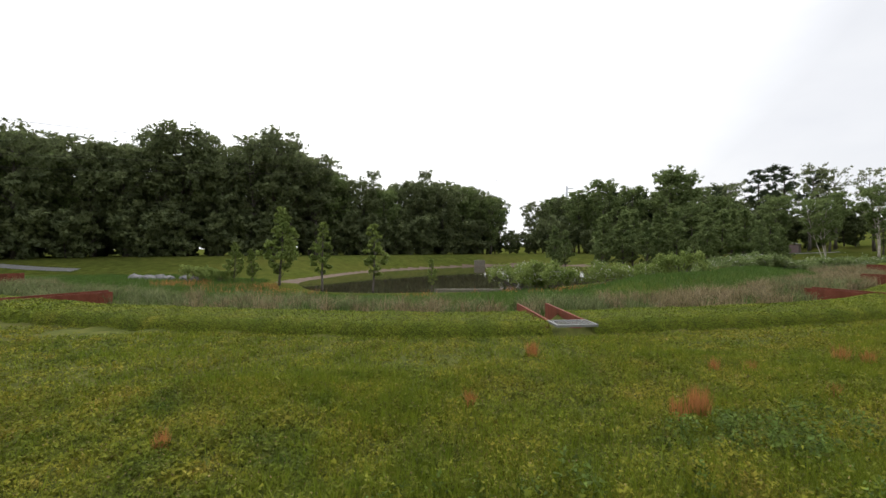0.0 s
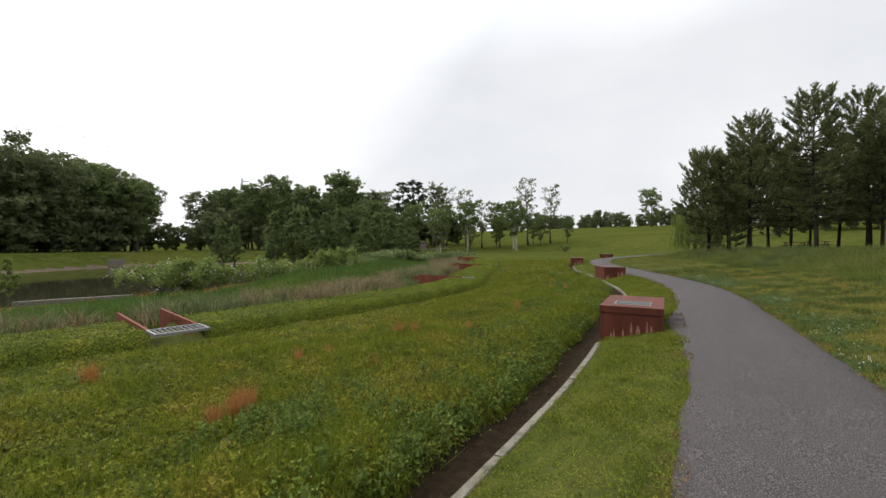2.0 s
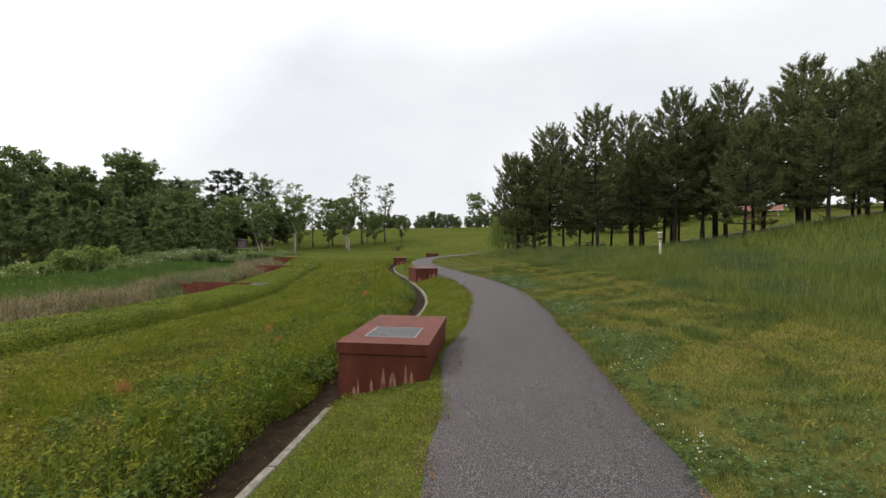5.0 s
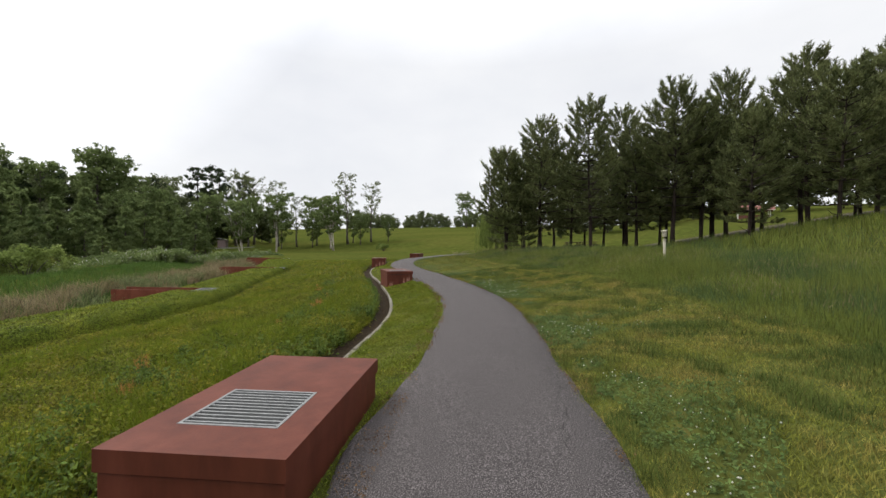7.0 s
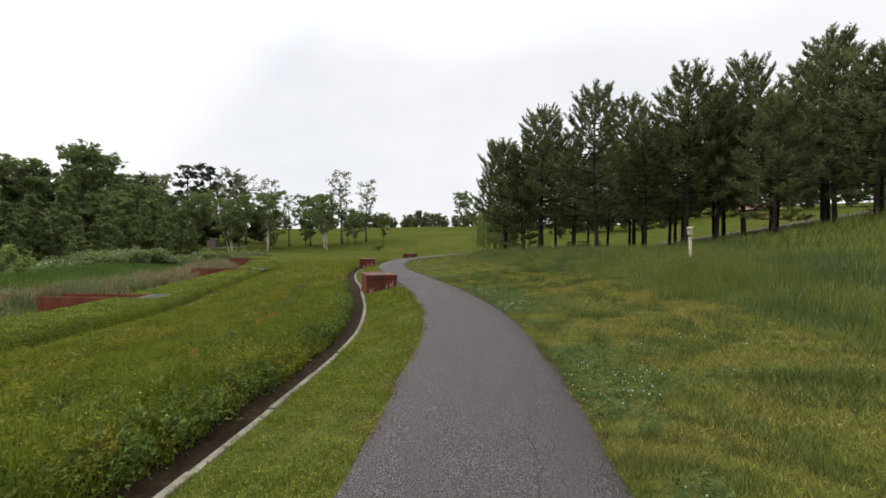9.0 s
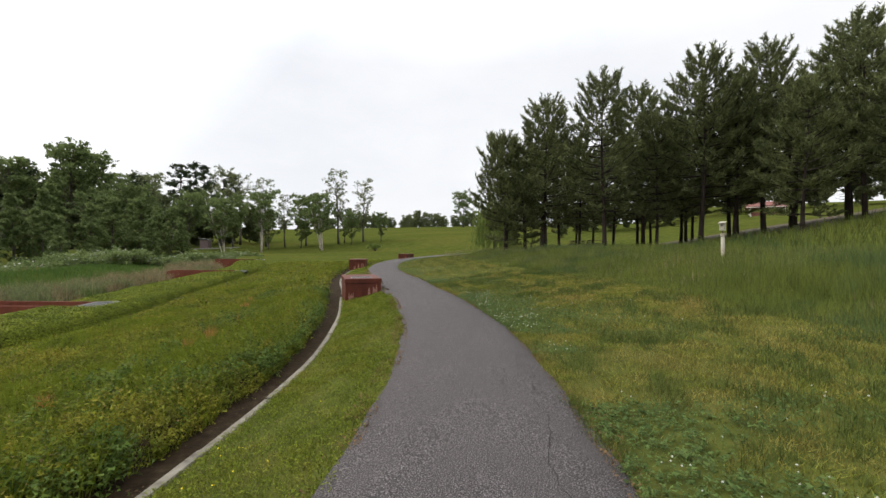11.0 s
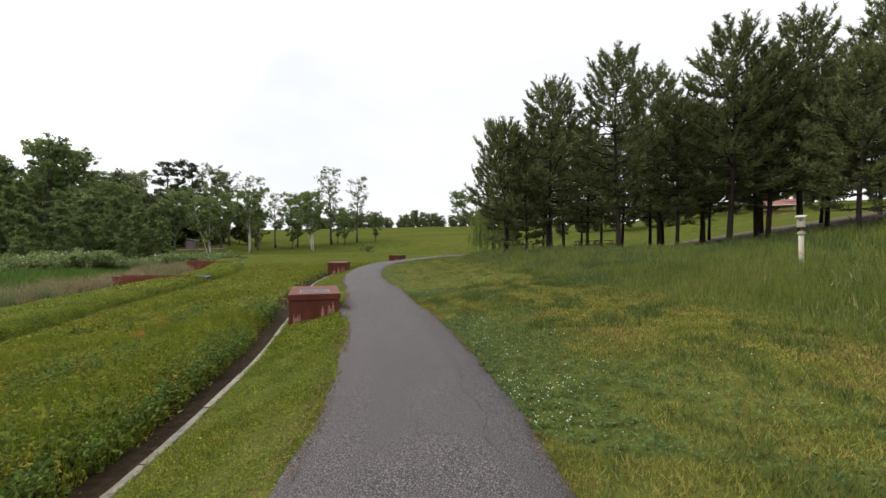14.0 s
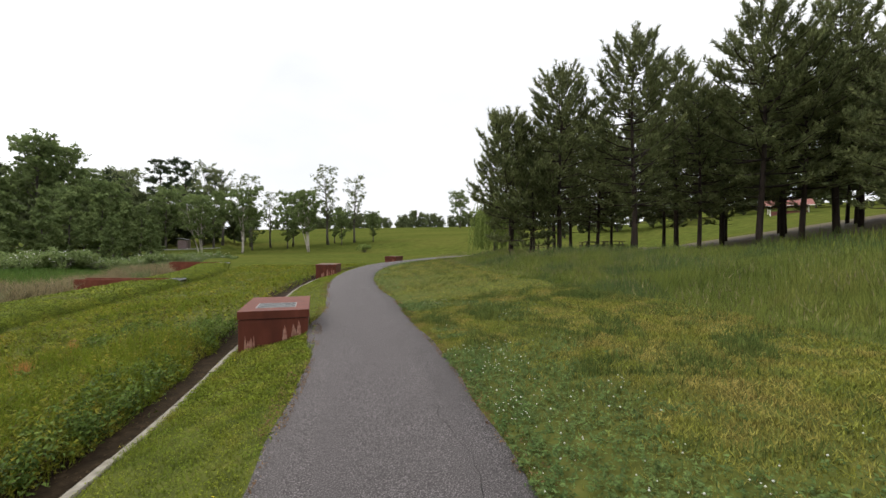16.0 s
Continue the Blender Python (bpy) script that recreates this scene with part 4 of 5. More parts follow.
for p in (wide, bushy, hedge):
    drop(p)
for p in young:
    drop(p)


# ---- far things ----
M_ROCK = mat("grey_rock", [(0.3, (0.06, 0.06, 0.062)), (0.7, (0.17, 0.165, 0.16))], 2, bump=0.6, bump_scale=6, obj=0.2)
M_PLANK = mat("grey_boards", [(0.3, (0.14, 0.10, 0.095)), (0.7, (0.24, 0.18, 0.17))], 3, stretch=(6, 6, 0.6), obj=0.1)
M_ROOF_RED = mat("red_roof", [(0.3, (0.13, 0.048, 0.036)), (0.7, (0.19, 0.075, 0.058))], 3, rough=0.7)
M_PAINT = mat("white_paint", [(0.3, (0.62, 0.6, 0.55)), (0.7, (0.78, 0.76, 0.7))], 6, rough=0.6, bump=0.1)
M_PVC = mat("cream_post", [(0.3, (0.27, 0.25, 0.19)), (0.7, (0.36, 0.335, 0.265))], 8, rough=0.55, large=0.4, large_scale=6, large_col=(0.4, 0.36, 0.27))
M_WOOD = mat("weathered_wood", [(0.3, (0.07, 0.055, 0.045)), (0.7, (0.15, 0.12, 0.10))], 5, stretch=(1, 8, 8))
M_POLE = mat("pole_steel", [(0.3, (0.3, 0.32, 0.34)), (0.7, (0.42, 0.44, 0.46))], 2, rough=0.5, metal=0.3)


def rock(seed, s):
    r = random.Random(seed)
    bm = bmesh.new()
    bmesh.ops.create_icosphere(bm, subdivisions=2, radius=s)
    for v in bm.verts:
        n = noise.noise(v.co * (1.3 / s) + Vector((seed, 0, 0)))
        v.co *= 1 + 0.35 * n
        v.co.z *= 0.62
    return part("rock", bm, M_ROCK)


for k in range(9):
    x, y = -31 + 0.75 * k + rnd.uniform(-0.3, 0.3), 41 + rnd.uniform(-0.8, 0.8)
    ob = rock(k, rnd.uniform(0.4, 0.75))
    ob.location = (x, y, ground_z(x, y) + 0.12)
    tagged(ob, "angular grey boulder lying on the grass", "rock", "boulders on the bank")


def shed():
    x, y = 72.7, 84.3
    root = new("shed")
    root.matrix_world = pose(x, y, ground_z(x, y), 0, 0, 35)
    part("wall", box_bm(2.0, 1.6, 1.75, 0.01, (0, 0, -0.1)), M_PLANK, root)
    bm = bmesh.new()
    vs = [bm.verts.new(p) for p in ((-1.2, -1.0, 1.66), (1.2, -1.0, 1.66), (1.2, 1.0, 2.0), (-1.2, 1.0, 2.0), (-1.2, -1.0, 1.76), (1.2, -1.0, 1.76), (1.2, 1.0, 2.1), (-1.2, 1.0, 2.1))]
    for f in ((3, 2, 1, 0), (4, 5, 6, 7), (0, 1, 5, 4), (1, 2, 6, 5), (2, 3, 7, 6), (3, 0, 4, 7)):
        bm.faces.new([vs[i] for i in f])
    part("roof", bm, M_ROCK, root, "grey lean-to roof")
    part("door", box_bm(0.7, 0.04, 1.5, 0.005, (0.2, -0.815, 0)), M_WOOD, root, "dark wooden door")
    return tagged(root, "small grey-brown boarded shed on the lawn", "shed")


shed()


def pavilion():
    x, y = 96, -20.5
    root = new("pavilion")
    root.matrix_world = pose(x, y, ground_z(x, y) - 0.9, 0, 0, 80) @ Matrix.Diagonal((0.8, 0.8, 0.8, 1))
    for sx in (-2.8, 2.8):
        for sy in (-1.8, 1.8):
            part("post", box_bm(0.16, 0.16, 2.5, 0.01, (sx, sy, -0.2)), M_PAINT, root)
    for s in (-1, 1):
        bm = bmesh.new()
        vs = [bm.verts.new(p) for p in ((-3.6, 0, 3.5), (3.6, 0, 3.5), (3.6, s * 2.5, 2.25), (-3.6, s * 2.5, 2.25), (-3.6, 0, 3.62), (3.6, 0, 3.62), (3.6, s * 2.5, 2.37), (-3.6, s * 2.5, 2.37))]
        for f in ((3, 2, 1, 0), (4, 5, 6, 7), (0, 1, 5, 4), (1, 2, 6, 5), (2, 3, 7, 6), (3, 0, 4, 7)):
            bm.faces.new([vs[i] for i in f])
        bmesh.ops.recalc_face_normals(bm, faces=bm.faces[:])
        part("roof", bm, M_ROOF_RED, root, "faded red roof slope")
        part("trim", box_bm(7.3, 0.06, 0.09, 0, (0, s * 2.54, 2.24)), M_PAINT, root, "white fascia board")
    part("back_wall", box_bm(5.4, 0.12, 1.3, 0, (0, 1.7, 0)), M_ROOF_RED, root)
    return tagged(root, "open park pavilion with faded red roof and white trim", "pavilion")


pavilion()


def picnic_table():
    root = new("picnic_table")
    for k in range(5):
        part("top_board", box_bm(1.8, 0.135, 0.04, 0.004, (0, -0.3 + 0.15 * k, 0.72)), M_WOOD, root)
    for s in (-1, 1):
        part("seat", box_bm(1.8, 0.26, 0.04, 0.004, (0, s * 0.72, 0.42)), M_WOOD, root)
        for e in (-0.65, 0.65):
            bm = bmesh.new()
            tube(bm, [(e, s * 0.62, -0.05), (e, s * 0.22, 0.72)], [0.045, 0.045], 4)
            part("leg", bm, M_WOOD, root)
            if s == 1:
                part("crossbar", box_bm(0.045, 1.6, 0.09, 0, (e + 0.05, 0, 0.33)), M_WOOD, root)
    return tagged(root, "weathered dark wooden picnic table under the pines", "picnic table", "picnic tables in the grove")


t0 = picnic_table()
for x, y, a in ((53.5, 5.6, 10), (56, 4.2, 25), (60, 6.5, -8), (52.5, 9.5, 5)):
    copy_thing(t0, pose(x, y, ground_z(x, y), 0, 0, a + 90))
drop(t0)


def bird_house():
    x, y = 27.3, -0.8
    root = new("bird_house")
    root.matrix_world = pose(x, y, ground_z(x, y), 0, 2, 150)
    bm = bmesh.new()
    tube(bm, [(0, 0, -0.3), (0, 0, 1.0)], [0.052, 0.052], 14)
    part("post", bm, M_PVC, root, "cream plastic tube post", True)
    bm = bmesh.new()
    tube(bm, [(0, 0, 1.0), (0, 0, 1.04), (0, 0, 1.041), (0, 0, 1.07)], [0.075, 0.075, 0.05, 0.05], 14)
    part("cap", bm, M_PVC, root, smooth=False)
    part("mast", box_bm(0.035, 0.035, 0.3, 0.003, (0, 0, 1.04)), M_WOOD, root)
    part("house", box_bm(0.13, 0.14, 0.24, 0.006, (0.015, 0, 1.16)), M_PVC, root, "pale wooden nest box")
    bm = bmesh.new()
    vs = [bm.verts.new(p) for p in ((-0.08, -0.095, 1.43), (0.125, -0.095, 1.385), (0.125, 0.095, 1.385), (-0.08, 0.095, 1.43), (-0.08, -0.095, 1.448), (0.125, -0.095, 1.403), (0.125, 0.095, 1.403), (-0.08, 0.095, 1.448))]
    for f in ((3, 2, 1, 0), (4, 5, 6, 7), (0, 1, 5, 4), (1, 2, 6, 5), (2, 3, 7, 6), (3, 0, 4, 7)):
        bm.faces.new([vs[i] for i in f])
    part("roof", bm, M_PVC, root, "slanted pale roof board")
    bm = bmesh.new()
    tube(bm, [(0.078, 0, 1.32), (0.084, 0, 1.32)], [0.018, 0.018], 12)
    part("entrance", bm, M_DARK, root, "round dark entrance hole")
    return tagged(root, "pale nest box on a cream plastic post in tall grass", "bird house")


bird_house()


def power_line():
    x, y = 75.6, 249
    zg = ground_z(x, y)
    root = new("power_pole")
    root.matrix_world = pose(x, y, zg, 0, 0, 20)
    bm = bmesh.new()
    tube(bm, [(0, 0, -0.5), (0, 0, 20), (0, 0, 39)], [1.1, 0.9, 0.65], 10)
    part("mast", bm, M_POLE, root, smooth=True)
    for z, L in ((38, 5), (32, -4.2), (27.5, 4.2)):
        bm = bmesh.new()
        tube(bm, [(0, 0, z - 0.8), (L, 0, z)], [0.35, 0.25], 6)
        part("arm", bm, M_POLE, root)
    tagged(root, "tall grey steel power pole rising above the trees", "power pole")
    for dz, d0, d1, side in ((38, 0, 0, 0), (32, -4.6, -1.2, -4), (27.5, -6.4, -2.0, 4)):
        stops = [Vector((x + side, y, zg + dz)), Vector((0, 62, 15 + d1)), Vector((-62, 45, 17.4 + d0))]
        bm = bmesh.new()
        pts = [a.lerp(b, k / 12) - Vector((0, 0, sag * (k / 12) * (1 - k / 12))) for a, b, sag in ((stops[0], stops[1], 14), (stops[1], stops[2], 2)) for k in range(13)]
        pts.pop(13)
        tube(bm, pts, [0.022] * len(pts), 4)
        tagged(part("power_line", bm, M_DARK), "thin dark overhead power line", "power line", "overhead power lines")


power_line()


def ribbon(name, pts, half, lift, material, label, cat):
    c, dr = spline(pts, 1.5)
    x = np.stack([c[:, 0] + dr[:, 1] * half, c[:, 0] - dr[:, 1] * half], 1)
    y = np.stack([c[:, 1] - dr[:, 0] * half, c[:, 1] + dr[:, 0] * half], 1)
    z = height(x.ravel(), y.ravel()) + lift
    k = np.arange(len(c) - 1)[:, None] * 2
    me = arr_mesh(name, np.stack([x.ravel(), y.ravel(), z], 1), k + [0, 2, 3, 1], material, True)
    me.flip_normals()
    return tagged(new(name, me), label, cat, kind="structure")


M_FARPATH = mat("pale_path", [(0.3, (0.085, 0.083, 0.08)), (0.7, (0.135, 0.132, 0.128))], 2, bump=0.2)
ribbon("far_path_pond", [(-110, 53), (-95, 53.5), (-78, 54), (-62, 54.6), (-50, 55.5)], 0.9, 0.04, M_FARPATH, "pale paved path along the forest edge", "path")
ribbon("far_path_field", [(46, 96), (60, 86), (76, 78)], 0.7, 0.04, M_FARPATH, "pale paved path below the rising field", "path")

# weir kerb and headwall of the pond
tagged(part("weir_kerb", box_bm(5.4, 0.3, 0.5, 0.02, (2.0, 33.0, -2.25)), M_CONC), "pale concrete weir kerb at the water's edge", "weir")
ob = part("headwall", box_bm(2.2, 0.5, 1.6, 0.03, (7.5, 83.5, -2.4)), M_CONC)
tagged(ob, "grey concrete headwall on the far pond bank", "headwall")


# ---- grass and weeds ----
def area(n, x0, x1, y0, y1, seed):
    r = np.random.RandomState(seed)
    x, y = r.uniform(x0, x1, n), r.uniform(y0, y1, n)
    z, d, b, e = height(x, y, True, True)
    return r, x, y, z, d, b, e


ARC = np.concatenate([[0], np.cumsum(np.linalg.norm(np.diff(PATH, axis=0), axis=1))])


def along(n, x0, x1, d0, d1, seed, power=1.0):
    """n points beside the path between two of its x, from d0 to d1 metres off its middle (power > 1 crowds them near d0)."""
    r = np.random.RandomState(seed)
    s0, s1 = np.interp([x0, x1], PATH[:, 0], ARC)
    s, d = r.uniform(s0, s1, n), d0 + (d1 - d0) * r.rand(n) ** power
    dx, dy = np.interp(s, ARC, PATH_DIR[:, 0]), np.interp(s, ARC, PATH_DIR[:, 1])
    x, y = np.interp(s, ARC, PATH[:, 0]) + dy * d, np.interp(s, ARC, PATH[:, 1]) - dx * d
    z, _, b, e = height(x, y, True, True)
    band = np.abs(d + 0.5) < 2.7
    z = np.where(band, path_z(np.interp(s, ARC, PATH[:, 0])) + profile(d), z)
    return r, x, y, z, d, b, e


def joined(*sets):
    """Several samples as one."""
    return [sets[0][0]] + [np.concatenate([q[k] for q in sets]) for k in range(1, 7)]


BOXES = ((9.9, 3.24, 18.5), (22.8, 9.73, 40.4), (35.3, 18.55, 29), (49.2, 22.4, 10), (-5.2, -0.6, 14))


def clear_of_boxes(x, y, more=0.0):
    ok = np.ones(len(x), bool)
    for bx, by, a in BOXES:
        c, s = math.cos(radians(a)), math.sin(radians(a))
        u, v = (x - bx) * c + (y - by) * s, -(x - bx) * s + (y - by) * c
        ok &= ~((np.abs(u) < 0.94) & (np.abs(v) < 0.55))
    for ox, oy, turn, zb, ln in OUTLETS:
        c, s = math.cos(radians(turn)), math.sin(radians(turn))
        u, v = (x - ox) * c + (y - oy) * s, -(x - ox) * s + (y - oy) * c
        ok &= ~((np.abs(u) < 0.58 + more) & (v > -0.75 - more) & (v < ln + 0.2 + 0.6 * more))
    return ok


def blades(r, x, y, z, h, w, lean=0.35, bent=False):
    """Grass blades as tapering triangles; bent ones have a knee."""
    n = len(x)
    p = np.stack([x, y, z - 0.01], 1)
    a, l = r.uniform(0, 2 * math.pi, n), r.uniform(0, 2 * math.pi, n)
    side = np.stack([np.cos(a), np.sin(a), 0 * a], 1) * (w / 2)[:, None]
    q = (np.abs(r.normal(scale=lean, size=n)) * h)[:, None] * np.stack([np.cos(l), np.sin(l), 0 * l], 1)
    up = np.stack([0 * h, 0 * h, h], 1)
    if not bent:
        v = np.stack([p - side, p + side, p + q + up], 1)
        return v.reshape(-1, 3), np.arange(3 * n).reshape(-1, 3)
    m = p + 0.3 * q + 0.62 * up
    v = np.stack([p - side, p + side, m - 0.7 * side, m + 0.7 * side, p + 1.15 * q + up], 1).reshape(-1, 3)
    k = np.arange(n)[:, None] * 5
    return v, np.vstack([k + [0, 1, 3], k + [0, 3, 2], k + [2, 3, 4]])


def leaves(r, x, y, z, size, tilt=0.6, lean=0.0):
    """Small broad leaves as single triangles, mostly facing up, or along the slope that lean gives."""
    n = len(x)
    p = np.stack([x, y, z], 1)
    nrm = np.stack([r.normal(scale=tilt, size=n), r.normal(scale=tilt, size=n), np.ones(n)], 1) + lean
    nrm /= np.linalg.norm(nrm, axis=1)[:, None]
    t = np.cross(nrm, r.normal(size=(n, 3)))
    t /= np.linalg.norm(t, axis=1)[:, None]
    b = np.cross(nrm, t)
    s = size[:, None]
    v = np.stack([p - t * s * 0.6 - b * s * 0.45, p - t * s * 0.6 + b * s * 0.45, p + t * s], 1)
    return v.reshape(-1, 3), np.arange(3 * n).reshape(-1, 3)


def stuff(name, parts_list, material, label, cat):
    vs, fs, k = [], [], 0
    for v, f in parts_list:
        vs.append(v), fs.append(f + k)
        k += len(v)
    return tagged(new(name, arr_mesh(name, np.vstack(vs), np.vstack(fs), material)), label, cat, kind="stuff")


def patch(x, y, f, seed):
    """0..1 patchiness, warped so that no rows show."""
    u = x + 1.9 / f * wobble(y, x, 0.47 * f, seed + 1.7)
    v = y + 1.9 / f * wobble(x, y, 0.53 * f, seed + 5.1)
    return np.clip(0.5 + 0.5 * wobble(u, v, f, seed) + 0.35 * wobble(0.8 * u + 0.6 * v, 0.8 * v - 0.6 * u, f * 2.7, seed + 4)
                   + 0.2 * wobble(0.5 * u - 0.87 * v, 0.87 * u + 0.5 * v, f * 6.1, seed + 9), 0, 1)


M_WEED = mat("lawn_weeds", [(0.3, (0.054, 0.083, 0.012)), (0.45, (0.104, 0.127, 0.014)), (0.58, (0.165, 0.167, 0.018)), (0.7, (0.22, 0.178, 0.03))], 1.5, 6, rough=0.75, island=0.6, trans=0.35, spec=0.12,
             large=0.5, large_scale=0.45, large_col=(0.18, 0.155, 0.02))
M_FRINGE = mat("dead_fringe", [(0.3, (0.06, 0.035, 0.02)), (0.7, (0.17, 0.105, 0.05))], 6, rough=0.9, island=0.5, spec=0.05)
M_STRAW = mat("straw_heads", [(0.3, (0.14, 0.13, 0.06)), (0.7, (0.24, 0.21, 0.11))], 3, rough=0.85, island=0.4, trans=0.3, spec=0.05)
M_DITCH_WEED = mat("ditch_weeds", [(0.3, (0.05, 0.085, 0.016)), (0.55, (0.085, 0.125, 0.022)), (0.75, (0.13, 0.16, 0.03))], 2.2, 5, rough=0.7, island=0.55, trans=0.3, spec=0.12)
M_SEED = mat("seed_heads", [(0.3, (0.11, 0.07, 0.03)), (0.7, (0.26, 0.2, 0.09))], 4, rough=0.85, island=0.5, spec=0.05)
M_LITTER = mat("leaf_litter", [(0.3, (0.03, 0.02, 0.011)), (0.7, (0.08, 0.055, 0.03))], 5, rough=0.9, island=0.5, spec=0.05)
M_BLADE = mat("lawn_blades", [(0.3, (0.088, 0.128, 0.010)), (0.6, (0.145, 0.175, 0.016)), (0.8, (0.20, 0.20, 0.026))], 1.5, 5, rough=0.7, island=0.35, trans=0.35, spec=0.12)
M_MOWN = mat("mown_grass", [(0.3, (0.12, 0.14, 0.022)), (0.48, (0.175, 0.178, 0.034)), (0.66, (0.26, 0.215, 0.062))], 2.6, 7, rough=0.8, island=0.6, trans=0.3, spec=0.08,
             large=0.6, large_scale=1.5, large_col=(0.22, 0.165, 0.055))
M_TUFT = mat("tuft_grass", [(0.3, (0.06, 0.09, 0.024)), (0.55, (0.095, 0.12, 0.03)), (0.75, (0.14, 0.15, 0.04))], 1.4, 5, rough=0.75, island=0.6, trans=0.35, spec=0.08)
M_STRIP = mat("strip_grass", [(0.3, (0.08, 0.115, 0.012)), (0.55, (0.13, 0.15, 0.016)), (0.75, (0.18, 0.16, 0.03))], 2.6, 6, rough=0.75, island=0.65, trans=0.3, spec=0.08)
M_CLOVER = mat("clover_leaves", [(0.3, (0.055, 0.095, 0.026)), (0.7, (0.10, 0.14, 0.04))], 3, 4, rough=0.7, island=0.45, trans=0.3, spec=0.12)
M_MEADOW = mat("meadow_grass", [(0.3, (0.094, 0.124, 0.027)), (0.55, (0.136, 0.16, 0.036)), (0.75, (0.19, 0.188, 0.05))], 0.7, 5, rough=0.8, island=0.55, trans=0.4, spec=0.06)
M_MEADOW_BLUE = mat("meadow_clumps", [(0.3, (0.06, 0.095, 0.032)), (0.7, (0.10, 0.135, 0.048))], 0.8, 5, rough=0.8, island=0.4, trans=0.4, spec=0.06)
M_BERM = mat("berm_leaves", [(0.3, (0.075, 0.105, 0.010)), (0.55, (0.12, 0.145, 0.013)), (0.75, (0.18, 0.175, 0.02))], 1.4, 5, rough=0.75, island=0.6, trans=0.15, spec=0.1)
M_TAN = mat("dry_sedge", [(0.3, (0.12, 0.105, 0.045)), (0.55, (0.20, 0.16, 0.085)), (0.75, (0.30, 0.235, 0.145))], 0.8, 5, rough=0.8, island=0.55, trans=0.25)
M_SEDGE = mat("green_sedge", [(0.3, (0.085, 0.11, 0.038)), (0.7, (0.16, 0.175, 0.075))], 0.8, 5, rough=0.8, island=0.55, trans=0.3)
M_MARSH = mat("marsh_grass", [(0.3, (0.045, 0.09, 0.014)), (0.7, (0.085, 0.14, 0.025))], 0.4, 4, rough=0.8, island=0.3, trans=0.3)
M_RUST = mat("dead_stems", [(0.3, (0.27, 0.11, 0.035)), (0.7, (0.45, 0.205, 0.07))], 6, rough=0.85, island=0.35, trans=0.2)
M_YELLOW = mat("yellow_petals", [(0.3, (0.6, 0.45, 0.02)), (0.7, (0.75, 0.6, 0.03))], 10)


def plants(r, n, x, y, z, per, spread, tall):
    """Gathers points into small plants of about so many leaves: x, y of each leaf and its height over the ground."""
    c = np.arange(n) // per * per
    q = len(x)
    rho = np.abs(r.normal(scale=0.55, size=q))
    a = r.uniform(0, 6.283, q)
    rad = (spread * r.uniform(0.5, 1.5, q))[c]
    top = (tall * r.uniform(0.45, 1.3, q))[c]
    return x[c] + np.cos(a) * rho * rad, y[c] + np.sin(a) * rho * rad, z[c], top * np.clip(1 - 0.45 * rho ** 2, 0.1, 1) * r.uniform(0.05, 1.0, q) ** 0.5


